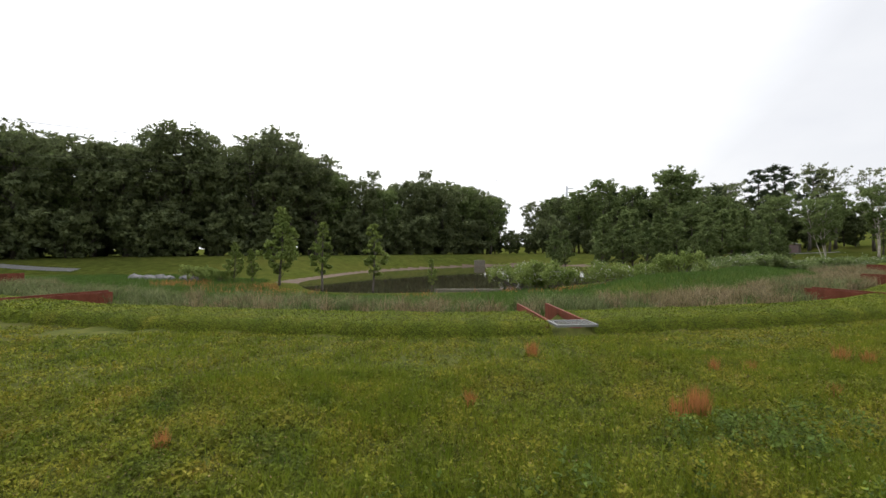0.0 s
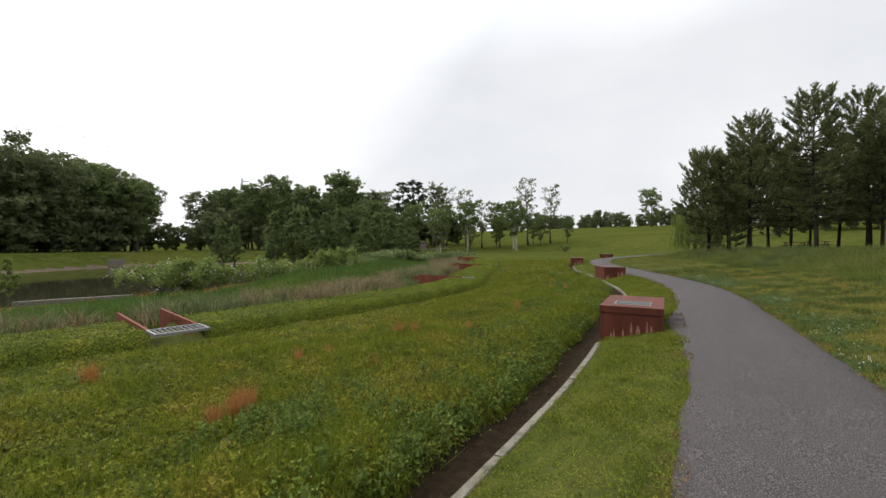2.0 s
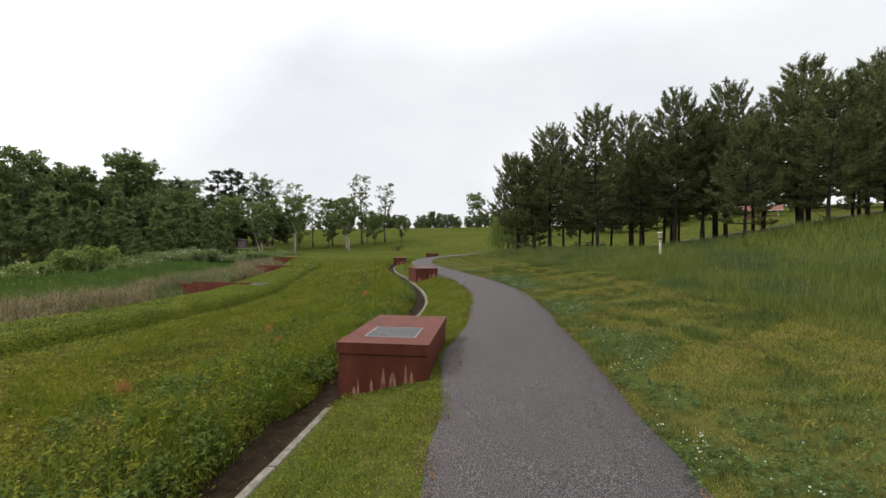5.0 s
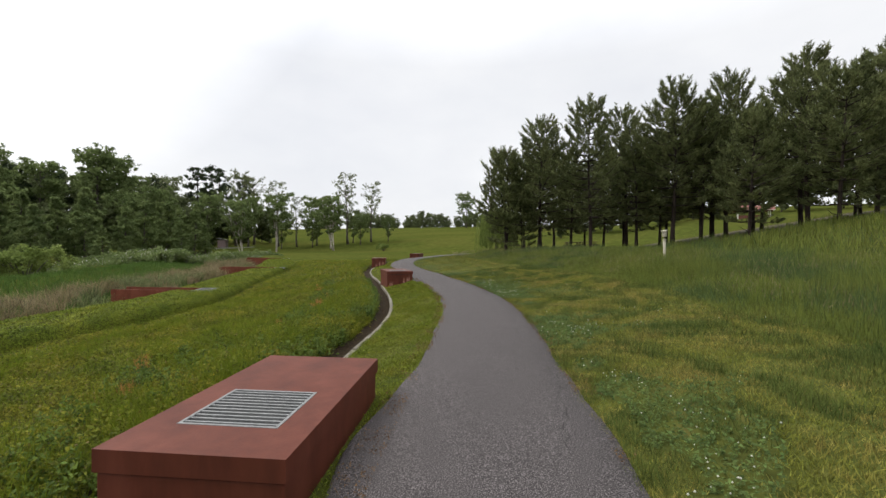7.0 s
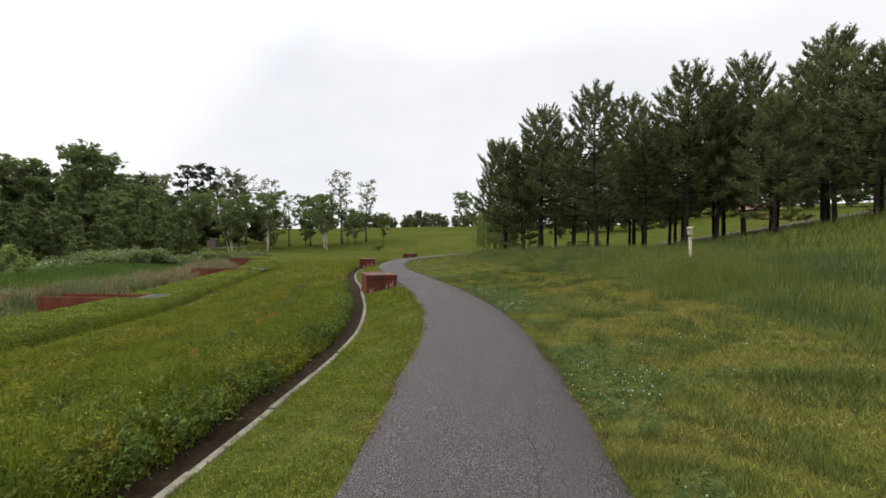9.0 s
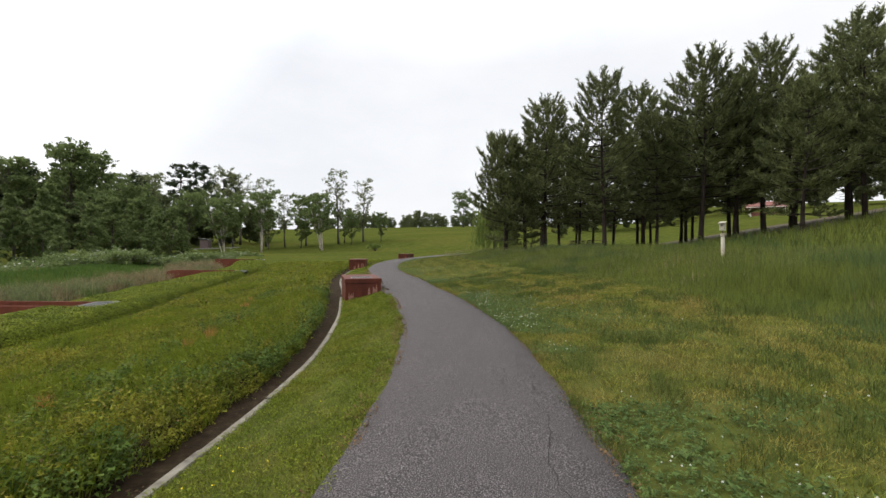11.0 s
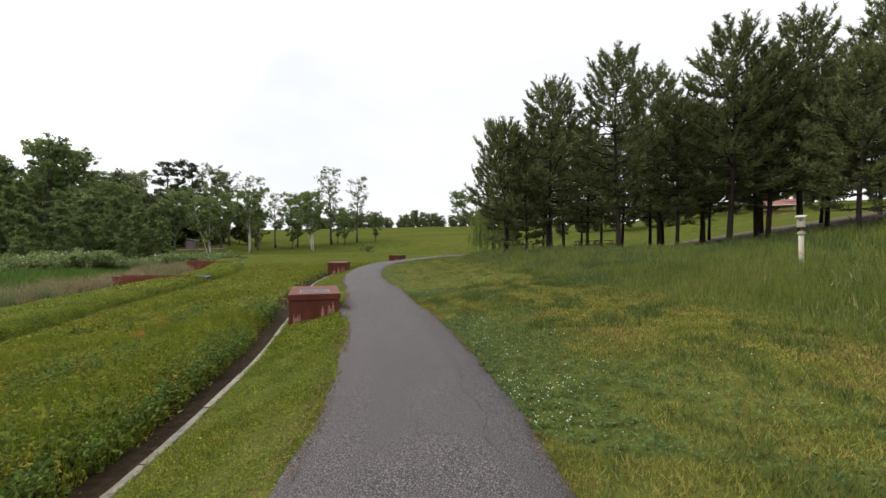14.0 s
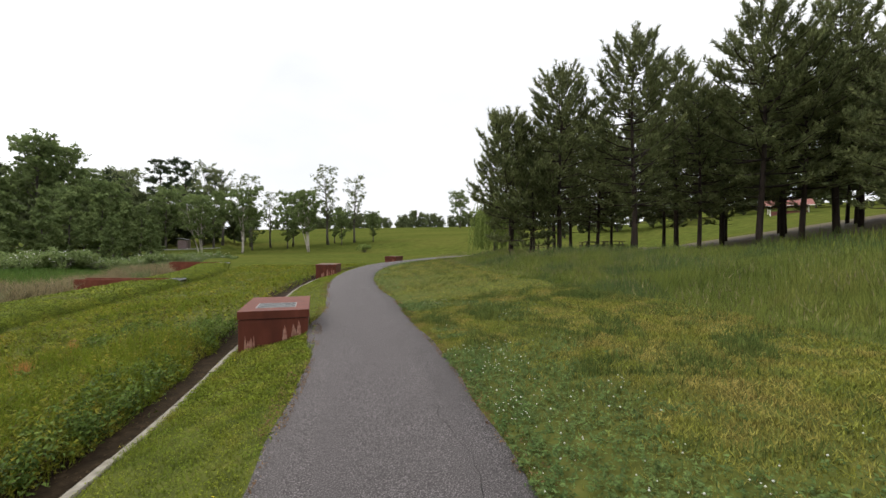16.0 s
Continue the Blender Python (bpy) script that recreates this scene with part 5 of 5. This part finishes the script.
def build_lawn():
    r, x, y, z, d, b, e = joined(along(430000, 1.0, 24, -2.58, -7.8, 101, 1.35), along(190000, -7, 1.0, -2.58, -8, 118, 1.2), along(290000, -7, 30, -4.5, -13, 102), along(80000, 24, 46, -2.58, -13, 104),
                                 along(60000, -18, -7, -4, -15, 122))
    dd = np.abs(d)
    keep = (b < 0.0) & clear_of_boxes(x, y) & (d < -2.6 + 0.09 * wobble(x, y, 4.0, 3))
    x, y, z, dd, b = x[keep], y[keep], z[keep], dd[keep], b[keep]
    n = len(x)
    big = np.clip(dd / 4.5, 1, 2.6) ** 0.8 * np.where(x > 24, 1.7, 1)
    lush = 0.05 + 0.085 * patch(x, y, 1.3, 5) + 0.17 * np.exp(-((dd - 3.3) / 0.7) ** 2) * (0.3 + patch(x, y, 2.3, 8))
    lush = lush * np.clip(0.35 - b * 0.5, 0.35, 1)
    px, py, pz, up = plants(r, n, x, y, z, 24, 0.075 * big ** 0.7, lush * 1.25)
    grass = r.rand(n) < np.clip(0.16 + 0.7 * (patch(x, y, 1.1, 11) - 0.55), 0.05, 0.36)
    low = ~grass & (r.rand(n) < 0.3)
    lv = [leaves(r, px[q], py[q], pz[q] + up[q], r.uniform(0.010, 0.026, q.sum()) * big[q], 0.8) for q in (~grass & ~low,)]
    lv.append(leaves(r, x[low], y[low], z[low] + lush[low] * r.uniform(0.1, 0.6, low.sum()), r.uniform(0.010, 0.024, low.sum()) * big[low], 0.7))
    stuff("lawn_weeds", lv, M_WEED, "dense low leafy weeds and clover covering the lawn", "lawn")
    sd = (r.rand(n) < 0.05) & (patch(x, y, 1.7, 15) > 0.35)
    hd = leaves(r, px[sd], py[sd], pz[sd] + up[sd] + 0.03, r.uniform(0.006, 0.012, sd.sum()) * big[sd], 1.2)
    stuff("seed_heads", [hd], M_SEED, "brown and straw seed heads over the lawn", "lawn")
    g = grass
    bl = blades(r, x[g], y[g], z[g], (0.06 + 0.95 * lush[g]) * r.uniform(0.6, 1.5, g.sum()), 0.009 * big[g] * r.uniform(0.7, 1.6, g.sum()), 0.5)
    stuff("lawn_blades", [bl], M_BLADE, "green grass blades among the lawn weeds", "lawn")
    # taller dark weeds that hang over the ditch
    r, x, y, z, d, b, e = joined(along(120000, 2.5, 25, -2.6, -4.6, 123, 1.5), along(14000, -7, 2.5, -2.6, -4.0, 124))
    keep = clear_of_boxes(x, y) & (patch(x, y, 1.9, 44) + 0.25 * np.exp(-((d + 2.9) / 0.35) ** 2) > 0.56)
    x, y, z = x[keep], y[keep], z[keep]
    px, py, pz, up = plants(r, len(x), x, y, z, 40, np.full(len(x), 0.13), 0.15 + 0.15 * patch(x, y, 1.4, 46))
    stuff("ditch_weeds", [leaves(r, px, py, np.maximum(pz, z - 0.02) + up, r.uniform(0.014, 0.034, len(x)), 0.85)], M_DITCH_WEED, "lush dark green broadleaf weeds hanging over the ditch", "weeds")


build_lawn()


def build_berm():
    # the bank itself, swept along its foot
    prof = np.array([-0.07, -0.05, 0.0, 0.05, 0.1, 0.16, 0.22, 0.3, 0.4, 0.7, 1.2, 1.8, 2.3])
    keep = (BERM[:, 0] > -30) & (BERM[:, 0] < 46)
    c, dr = BERM[keep], BERM_DIR[keep]
    bx, by = c[:, None, 0] - dr[:, None, 1] * prof, c[:, None, 1] + dr[:, None, 0] * prof
    cz = crest_z(bx)
    rise = np.clip((prof + 0.06) / 0.42, 0, 1)[None]
    bz = cz - BANK + BANK * (1 - (1 - rise) ** 2.4) + 0.012 * wobble(bx, by, 2.1) + np.where((prof < -0.06) | (prof > 2.0), -0.06, 0.012)[None]
    m = len(prof)
    i, j = np.meshgrid(np.arange(m - 1), np.arange(len(c) - 1))
    a = (j * m + i).ravel()
    quads = np.stack([a, a + m, a + m + 1, a + 1], 1)
    vx, vy = bx.ravel(), by.ravel()
    quads = quads[clear_of_boxes(vx[quads].mean(1), vy[quads].mean(1))]
    me = arr_mesh("berm", np.stack([vx, vy, bz.ravel()], 1), quads[:, ::-1], M_LAWN, True)
    tagged(new("berm", me), "low rounded earth bank overgrown with ground cover", "berm", kind="structure")
    # ground cover, its leaves lying along the bank
    r = np.random.RandomState(103)
    arc = np.concatenate([[0], np.cumsum(np.linalg.norm(np.diff(BERM, axis=0), axis=1))])
    spans = ((150000, -14, 14), (100000, 14, 25), (50000, 25, 44), (30000, -28, -14))
    at = np.concatenate([r.uniform(*np.interp([x0, x1], BERM[:, 0], arc), q) for q, x0, x1 in spans])
    q = len(at)
    b = np.where(r.rand(q) < 0.5, r.uniform(-0.1, 0.42, q), r.uniform(0.3, 2.7, q))
    x = np.interp(at, arc, BERM[:, 0]) - np.interp(at, arc, BERM_DIR[:, 1]) * b
    y = np.interp(at, arc, BERM[:, 1]) + np.interp(at, arc, BERM_DIR[:, 0]) * b
    z = height(x, y, False, True)
    dist = np.hypot(x - 6, y - 4)
    rise = np.clip((b + 0.06) / 0.42, 0, 1)
    z = np.where(b < 1.9, crest_z(x) - BANK + BANK * (1 - (1 - rise) ** 2.4) + 0.012 * wobble(x, y, 2.1), z)
    keep = (b > -0.10 + 0.03 * wobble(x, y, 4.0)) & clear_of_boxes(x, y)
    x, y, z, b, dist = x[keep], y[keep], z[keep], b[keep], dist[keep]
    n = len(x)
    k, _ = nearest(BERM, BERM_DIR, x, y)
    steep = np.clip((0.34 - b) / 0.4, 0, 1) * 1.3
    lean = np.stack([BERM_DIR[k, 1] * steep, -BERM_DIR[k, 0] * steep, 0 * steep], 1)
    out = (0.02 + (0.05 + 0.05 * patch(x, y, 2.6, 3)) * r.uniform(0, 1, n) ** 0.7) * np.clip(0.45 + (b + 0.1) * 4, 0, 1)
    nrm = lean + np.array([0, 0, 1.0])
    p = np.stack([x, y, z], 1) + nrm / np.linalg.norm(nrm, axis=1)[:, None] * out[:, None]
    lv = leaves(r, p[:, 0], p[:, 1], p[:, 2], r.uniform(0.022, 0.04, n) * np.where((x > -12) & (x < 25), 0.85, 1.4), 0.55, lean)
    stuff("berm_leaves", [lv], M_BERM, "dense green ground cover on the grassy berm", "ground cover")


build_berm()


def meadow_edge(x):
    """Where the tall meadow begins, from the path's middle."""
    return np.interp(x, [11, 17, 23, 30], [3.85, 4.05, 4.9, 5.1])


def build_verges():
    # mown strip between path and kerb
    r, x, y, z, d, b, e = joined(along(290000, 0, 24, -0.74, -2.15, 105), along(36000, 24, 44, -0.76, -2.11, 106), along(24000, -9, 0, -0.76, -2.11, 108))
    s = (d < -HALF - widening(x) + 0.015 + 0.05 * wobble(x, y, 7.0) + 0.03 * wobble(x, y, 19.0)) & clear_of_boxes(x, y)
    n = s.sum()
    h = (0.02 + 0.045 * patch(x[s], y[s], 3.5, 23)) * r.uniform(0.5, 1.3, n)
    far = np.where(x[s] > 20, 1.6, 1)
    g = r.rand(n) < 0.62
    xs, ys, zs = x[s], y[s], z[s]
    f1 = blades(r, xs[g], ys[g], zs[g], h[g], (r.uniform(0.005, 0.010, n) * far)[g], 0.8)
    f4 = leaves(r, xs[~g], ys[~g], zs[~g] + h[~g] * 0.9, (r.uniform(0.007, 0.014, n) * far)[~g], 0.7)
    stuff("strip_grass", [f1, f4], M_STRIP, "short mown yellow-green grass strip beside the path", "grass")
    # mown verge on the meadow side
    r, x, y, z, d, b, e = joined(along(500000, 3.5, 25, 0.78, 5.3, 107, 1.25), along(70000, 25, 48, 0.78, 5.5, 110), along(20000, -6, 3.5, 0.78, 4.3, 112))
    edge = meadow_edge(x) + 0.22 * wobble(x, y, 1.1) + 0.12 * wobble(x, y, 3.7)
    s = (d > HALF - 0.02 + 0.05 * wobble(x, y, 6.0) + 0.03 * wobble(x, y, 17.0)) & (d < edge + 0.3)
    x, y, z, d = x[s], y[s], z[s], d[s]
    n = len(x)
    clover = (patch(x, y, 1.15, 31) + 0.33 * np.exp(-((d - 1.15) / 0.5) ** 2) > 0.68) & (r.rand(n) < np.clip(1.55 - 0.45 * d, 0.05, 0.97))
    pt = np.clip((patch(x, y, 3.6, 21) - 0.5) / 0.2, 0, 1) * (0.35 + 0.65 * patch(x, y, 1.5, 25))
    tuft = ~clover & (r.rand(n) < 0.08 + 0.68 * pt)
    g = ~clover & ~tuft
    wide = np.where(x > 20, 1.7, 1.1) * (1 + 0.12 * np.clip(d - 1, 0, 3))
    h = (0.025 + 0.03 * patch(x, y, 3.0, 27)) * r.uniform(0.6, 1.4, n)
    f2 = blades(r, x[g], y[g], z[g], h[g], (r.uniform(0.005, 0.009, n) * wide)[g], 0.9)
    stuff("verge_grass", [f2], M_MOWN, "mown verge grass, straw-coloured and yellow-green", "grass")
    h = (0.045 + 0.085 * pt) * r.uniform(0.5, 1.3, n)
    f2 = blades(r, x[tuft], y[tuft], z[tuft], h[tuft], (r.uniform(0.004, 0.007, n) * wide)[tuft], 0.55)
    stuff("verge_tufts", [f2], M_TUFT, "deeper green grass tufts standing in the mown verge", "grass")
    c = clover & (r.rand(n) < 0.8)
    cx, cy, cz, up = plants(r, c.sum(), x[c], y[c], z[c], 8, np.full(c.sum(), 0.04), 0.05 + 0.05 * patch(x[c], y[c], 5.0, 33))
    f3 = leaves(r, cx, cy, cz + up, r.uniform(0.008, 0.016, c.sum()) * np.where(x[c] > 20, 1.6, 1), 0.5)
    stuff("clover", [f3], M_CLOVER, "dark green clover patches in the verge", "clover")
    # clover heads: small knobbly balls on stalks
    pick = np.where(clover)[0]
    near = np.clip(1.35 - 0.3 * d[pick], 0.08, 1) * np.clip((patch(x[pick], y[pick], 4.1, 41) - 0.35) * 2.6, 0, 1.6)
    pick = pick[r.rand(len(pick)) < near * 0.016]
    ico = np.array([(0, 0, 1), (1, 0, 0), (0, 1, 0), (-1, 0, 0), (0, -1, 0), (0, 0, -1)], float)
    tri = np.array([(0, 1, 2), (0, 2, 3), (0, 3, 4), (0, 4, 1), (5, 2, 1), (5, 3, 2), (5, 4, 3), (5, 1, 4)])
    cen = np.stack([x[pick], y[pick], z[pick] + r.uniform(0.06, 0.12, len(pick))], 1)
    v = (cen[:, None] + ico[None] * r.uniform(0.004, 0.009, (len(pick), 1, 1))).reshape(-1, 3)
    f = (np.arange(len(pick))[:, None, None] * 6 + tri[None]).reshape(-1, 3)
    st = blades(r, cen[:, 0], cen[:, 1], z[pick], cen[:, 2] - z[pick], np.full(len(pick), 0.004), 0.02)
    stuff("clover_heads", [(v, f)], M_WHITE, "small round white clover heads", "flowers")
    stuff("clover_stalks", [st], M_CLOVER, "thin green clover stalks", "flowers")
    # small yellow flowers in the strip and lawn
    r, x, y, z, d, b, e = area(9000, 0, 24, -3, 16, 109)
    s = ((d < -0.9) & (d > -2.05) & (patch(x, y, 1.2, 51) > 0.62) & (r.rand(len(x)) < 0.45)) | ((d < -2.8) & (b < 0) & (r.rand(len(x)) < 0.012))
    s &= clear_of_boxes(x, y)
    lv = leaves(r, x[s], y[s], z[s] + np.where(d[s] < -2, 0.17, 0.055), r.uniform(0.008, 0.014, s.sum()), 0.5)
    stuff("yellow_flowers", [lv], M_YELLOW, "tiny yellow flowers in the grass", "flowers")


build_verges()


def build_meadow():
    r, x, y, z, d, b, e = joined(along(230000, 3, 27, 3.1, 11, 111, 1.5), along(90000, 24, 60, 3.1, 16, 114, 1.4), along(80000, -2, 60, 8, 26, 116), along(80000, 10, 34, 6, 13, 119), along(45000, -9, 3, 3.1, 12, 120, 1.3))
    edge = meadow_edge(x) + 0.22 * wobble(x, y, 1.1) + 0.16 * wobble(x, y, 3.7)
    q = d - edge
    keep = (q > 0) & ~((x > 40) & (d > 9.5))
    x, y, z, q = x[keep], y[keep], z[keep], q[keep]
    n = len(x)
    pt = patch(x, y, 1.3, 61)
    h = (0.06 + 0.34 * np.clip(q / 1.5, 0, 1) ** 0.8 + 0.17 * np.clip((q - 1.5) / 3, 0, 1)) * (0.5 + 0.75 * pt) * r.uniform(0.55, 1.2, n)
    w = r.uniform(0.005, 0.010, n) * np.clip(1 + q / 5, 1, 3.2) * np.where(x > 27, 1.5, 1)
    dark = r.rand(n) < np.clip((patch(x, y, 0.75, 65) - 0.55) * 4, 0.05, 0.8)
    for sel, m, lab in ((~dark, M_MEADOW, "tall unmown green meadow grass on the slope"), (dark, M_MEADOW_BLUE, "blue-green clumps in the tall meadow grass")):
        bl = blades(r, x[sel], y[sel], z[sel], h[sel] * np.where(m is M_MEADOW, 1.0, 1.12), w[sel], 0.42)
        stuff("meadow_grass", [bl], m, lab, "tall grass")


build_meadow()


def build_meadow_heads():
    r, x, y, z, d, b, e = along(16000, 3, 40, 4.0, 12, 131, 1.3)
    keep = patch(x, y, 1.1, 67) > 0.45
    x, y, z, d = x[keep], y[keep], z[keep], d[keep]
    n = len(x)
    top = 0.30 + 0.14 * np.clip((d - 4) / 2, 0, 1) + r.uniform(0, 0.14, n)
    stuff("meadow_heads", [blades(r, x, y, z + top, r.uniform(0.05, 0.12, n), r.uniform(0.006, 0.012, n), 0.5)], M_STRAW, "pale feathery seed heads over the tall meadow", "tall grass")


build_meadow_heads()


def build_basin():
    # sedge clumps behind the berm, green then straw-coloured
    r, x, y, z, d, b, e = area(9000, -34, 46, 10, 52, 113)
    keep = (b > 3.4) & (b < 8.0 + 1.5 * wobble(x, y, 0.4)) & clear_of_boxes(x, y, 1.1) & (d < -6)
    x, y, z, b = x[keep][:1150], y[keep][:1150], z[keep][:1150], b[keep][:1150]
    tan_c = (patch(x, y, 0.45, 71) + 0.35 * smooth01(x, 3, 14)) > 0.62
    for sel, m, lab in ((tan_c, M_TAN, "straw-coloured clumps of ornamental sedge in the basin"), (~tan_c, M_SEDGE, "grey-green clumps of ornamental sedge in the basin")):
        k = 46
        n = sel.sum() * k
        cx, cy, cz = np.repeat(x[sel], k), np.repeat(y[sel], k), np.repeat(z[sel], k)
        hh = np.repeat(r.uniform(0.4, 0.85, sel.sum()), k) * r.uniform(0.45, 1.1, n)
        bl = blades(r, cx + r.normal(scale=0.12, size=n), cy + r.normal(scale=0.12, size=n), cz, hh, np.full(n, 0.026), 0.75, True)
        stuff("sedge_clumps", [bl], m, lab, "sedge")
    # marsh grass between the sedge and the pond, and on the inner mound
    r, x, y, z, d, b, e = area(300000, -40, 52, 10, 56, 115)
    keep = (b > 3.6) & (e > 1.08) & (d < -6) & (b < 27) & clear_of_boxes(x, y, 1.2)
    x, y, z, b = x[keep], y[keep], z[keep], b[keep]
    n = len(x)
    bl = blades(r, x, y, z, r.uniform(0.18, 0.42, n) * (0.6 + 0.7 * patch(x, y, 0.5, 81)), r.uniform(0.02, 0.045, n), 0.4)
    stuff("marsh_grass", [bl], M_MARSH, "fresh green marsh grass around the pond", "marsh grass")
    # rusty dead growth on the pond's east margin
    r, x, y, z, d, b, e = area(26000, -24, 34, 26, 48, 117)
    keep = (e > 1.04) & (b > 14) & (b < 26) & (patch(x, y, 0.42, 91) > 0.66)
    x, y, z = x[keep], y[keep], z[keep]
    bl = blades(r, x, y, z, r.uniform(0.3, 0.6, len(x)), np.full(len(x), 0.035), 0.5)
    stuff("rusty_reeds", [bl], M_RUST, "rust-coloured dead reeds on the pond margin", "reeds")


build_basin()


# ---- dead tufts standing in the lawn ----
def dry_tuft(seed):
    r = np.random.RandomState(seed)
    n = 150
    a, q = r.uniform(0, 6.3, n), 0.07 * np.sqrt(r.rand(n))
    v, f = blades(r, q * np.cos(a), q * np.sin(a), np.zeros(n), r.uniform(0.12, 0.27, n), np.full(n, 0.008), 0.28)
    return tagged(new("dry_tuft", arr_mesh("dry_tuft", v, f, M_RUST)), "rust-orange dead grass tuft standing in the lawn", "grass tuft", "dead tufts in the lawn")


tufts = [dry_tuft(k) for k in (1, 2, 3)]
for k, (x, y, s) in enumerate(((1.75, 8.0, 1.2), (2.85, 4.55, 1.3), (2.6, 4.5, 1.0), (3.0, 4.75, 1.1), (7.0, 6.7, 1.1), (6.75, 6.9, 1.2), (0.35, 5.1, 0.8), (-2.7, 3.9, 0.8), (4.4, 6.6, 0.9), (4.9, 6.5, 0.8), (8.0, 6.0, 0.8),
                               (10.4, 6.0, 0.8), (11.2, 7.1, 0.9), (7.2, 4.9, 0.8), (5.0, 5.2, 0.7), (16.4, 8.6, 0.9), (17.1, 9.0, 1.0), (18.2, 9.6, 0.9), (20.0, 11.5, 0.9), (21.0, 12.4, 0.9), (14.2, 7.6, 0.8))):
    ob = copy_thing(tufts[k % 3], pose(x, y, ground_z(x, y) - 0.01, 0, 0, 40 * k))
    ob.scale = (1.15 * s, 1.15 * s, 1.25 * s)
for p in tufts:
    drop(p)


def build_litter():
    r, x, y, z, d, b, e = along(9000, -4, 30, -2.2, -2.85, 121)
    s = clear_of_boxes(x, y) & (patch(x, y, 3.0, 35) > 0.35)
    n = s.sum()
    a = leaves(r, x[s], y[s], z[s] + 0.012, r.uniform(0.006, 0.02, n), 0.5)
    stuff("ditch_litter", [a], M_LITTER, "dry brown stalks and leaf litter in the ditch", "litter")
    fringe = []
    for d0, d1, seed in ((-0.76, -0.98, 125), (0.77, 1.0, 127)):
        r, x, y, z, d, b, e = along(13000, 1, 30, d0, d1, seed, 1.3)
        s = clear_of_boxes(x, y) & (patch(x, y, 2.7, seed) + 0.3 * patch(x, y, 11.0, 7) > 0.6)
        fringe.append(leaves(r, x[s], y[s], np.maximum(z[s], path_z(x[s])) + r.uniform(0.004, 0.03, s.sum()), r.uniform(0.006, 0.016, s.sum()), 0.6))
    stuff("edge_litter", fringe, M_FRINGE, "dead rust-brown grass fringe along the path's edge", "litter")


build_litter()


# ---- kerb stones and cracks ----
def build_kerb():
    root = tagged(new("kerb"), "pale concrete kerb along the ditch, in cast lengths", "kerb", kind="structure")
    seg, shapes = 1.2, []
    s = np.concatenate([[0], np.cumsum(np.linalg.norm(np.diff(PATH, axis=0), axis=1))])
    pos = np.arange(0, s[-1], 0.3)
    cx, cy = np.interp(pos, s, PATH[:, 0]), np.interp(pos, s, PATH[:, 1])
    dx, dy = np.interp(pos, s, PATH_DIR[:, 0]), np.interp(pos, s, PATH_DIR[:, 1])
    kx, ky = cx + dy * KERB, cy - dx * KERB
    r = random.Random(12)
    for i in range(0, len(pos) - 5, 4):
        if cx[i] < -10 or cx[i] > 47:
            continue
        run = [i + j for j, free in enumerate(clear_of_boxes(kx[i:i + 5], ky[i:i + 5])) if free]
        if len(run) < 2 or run[-1] - run[0] != len(run) - 1:
            continue
        bm = bmesh.new()
        rings = []
        lift = r.uniform(-0.008, 0.008)
        for q in run:
            shrink = 0.01 if q == run[0] else (-0.01 if q == run[-1] else 0)
            px, py = kx[q] + dx[q] * shrink, ky[q] + dy[q] * shrink
            zt = path_z(cx[q]) - 0.325 + lift
            ring = []
            for o, h in ((-0.045, -0.32), (-0.045, -0.012), (-0.033, 0.0), (0.035, 0.0), (0.045, -0.012), (0.045, -0.32)):
                ring.append(bm.verts.new((px + dy[q] * o, py - dx[q] * o, zt + h)))
            rings.append(ring)
        for a, b in zip(rings, rings[1:]):
            for k in range(5):
                bm.faces.new((a[k], a[k + 1], b[k + 1], b[k]))
        bm.faces.new(rings[0][::-1]), bm.faces.new(rings[-1])
        bmesh.ops.recalc_face_normals(bm, faces=bm.faces[:])
        part("kerb_stone", bm, M_CONC, root)


build_kerb()


def build_cracks():
    path_ob = bpy.data.objects["path"]
    r = random.Random(33)
    for x0, d0, n, side in ((10.2, 0.45, 26, 0.012), (11.9, 0.3, 16, 0.02), (13.6, 0.50, 34, -0.006), (15.2, 0.28, 12, 0.03), (17.4, 0.55, 30, -0.004), (20.2, 0.5, 24, -0.01), (7.6, 0.5, 14, 0.01), (24.5, -0.2, 14, 0.02)):
        bm = bmesh.new()
        d, prev = d0, None
        for k in range(n):
            xx = x0 + 0.1 * k
            t = Vector((np.interp(xx, PATH[:, 0], PATH_DIR[:, 0]), np.interp(xx, PATH[:, 0], PATH_DIR[:, 1]), 0))
            px, py = xx + t.y * d, np.interp(xx, PATH[:, 0], PATH[:, 1]) - t.x * d
            w = r.uniform(0.0012, 0.004) * (1 if 1 < k < n - 2 else 0.3)
            z = path_z(xx) + np.interp(d, [-HALF, -0.4, 0, 0.4, HALF], [0, 0.012, 0.016, 0.014, 0.006]) + 0.004
            pair = [bm.verts.new((px + t.y * o, py - t.x * o, z)) for o in (-w, w)]
            if prev:
                bm.faces.new((prev[0], prev[1], pair[1], pair[0]))
            prev = pair
            d = min(0.78, max(-0.7, d + side + r.uniform(-0.05, 0.05)))
        bmesh.ops.recalc_face_normals(bm, faces=bm.faces[:])
        part("crack", bm, M_DARK, path_ob, "thin dark crack in the asphalt")


build_cracks()
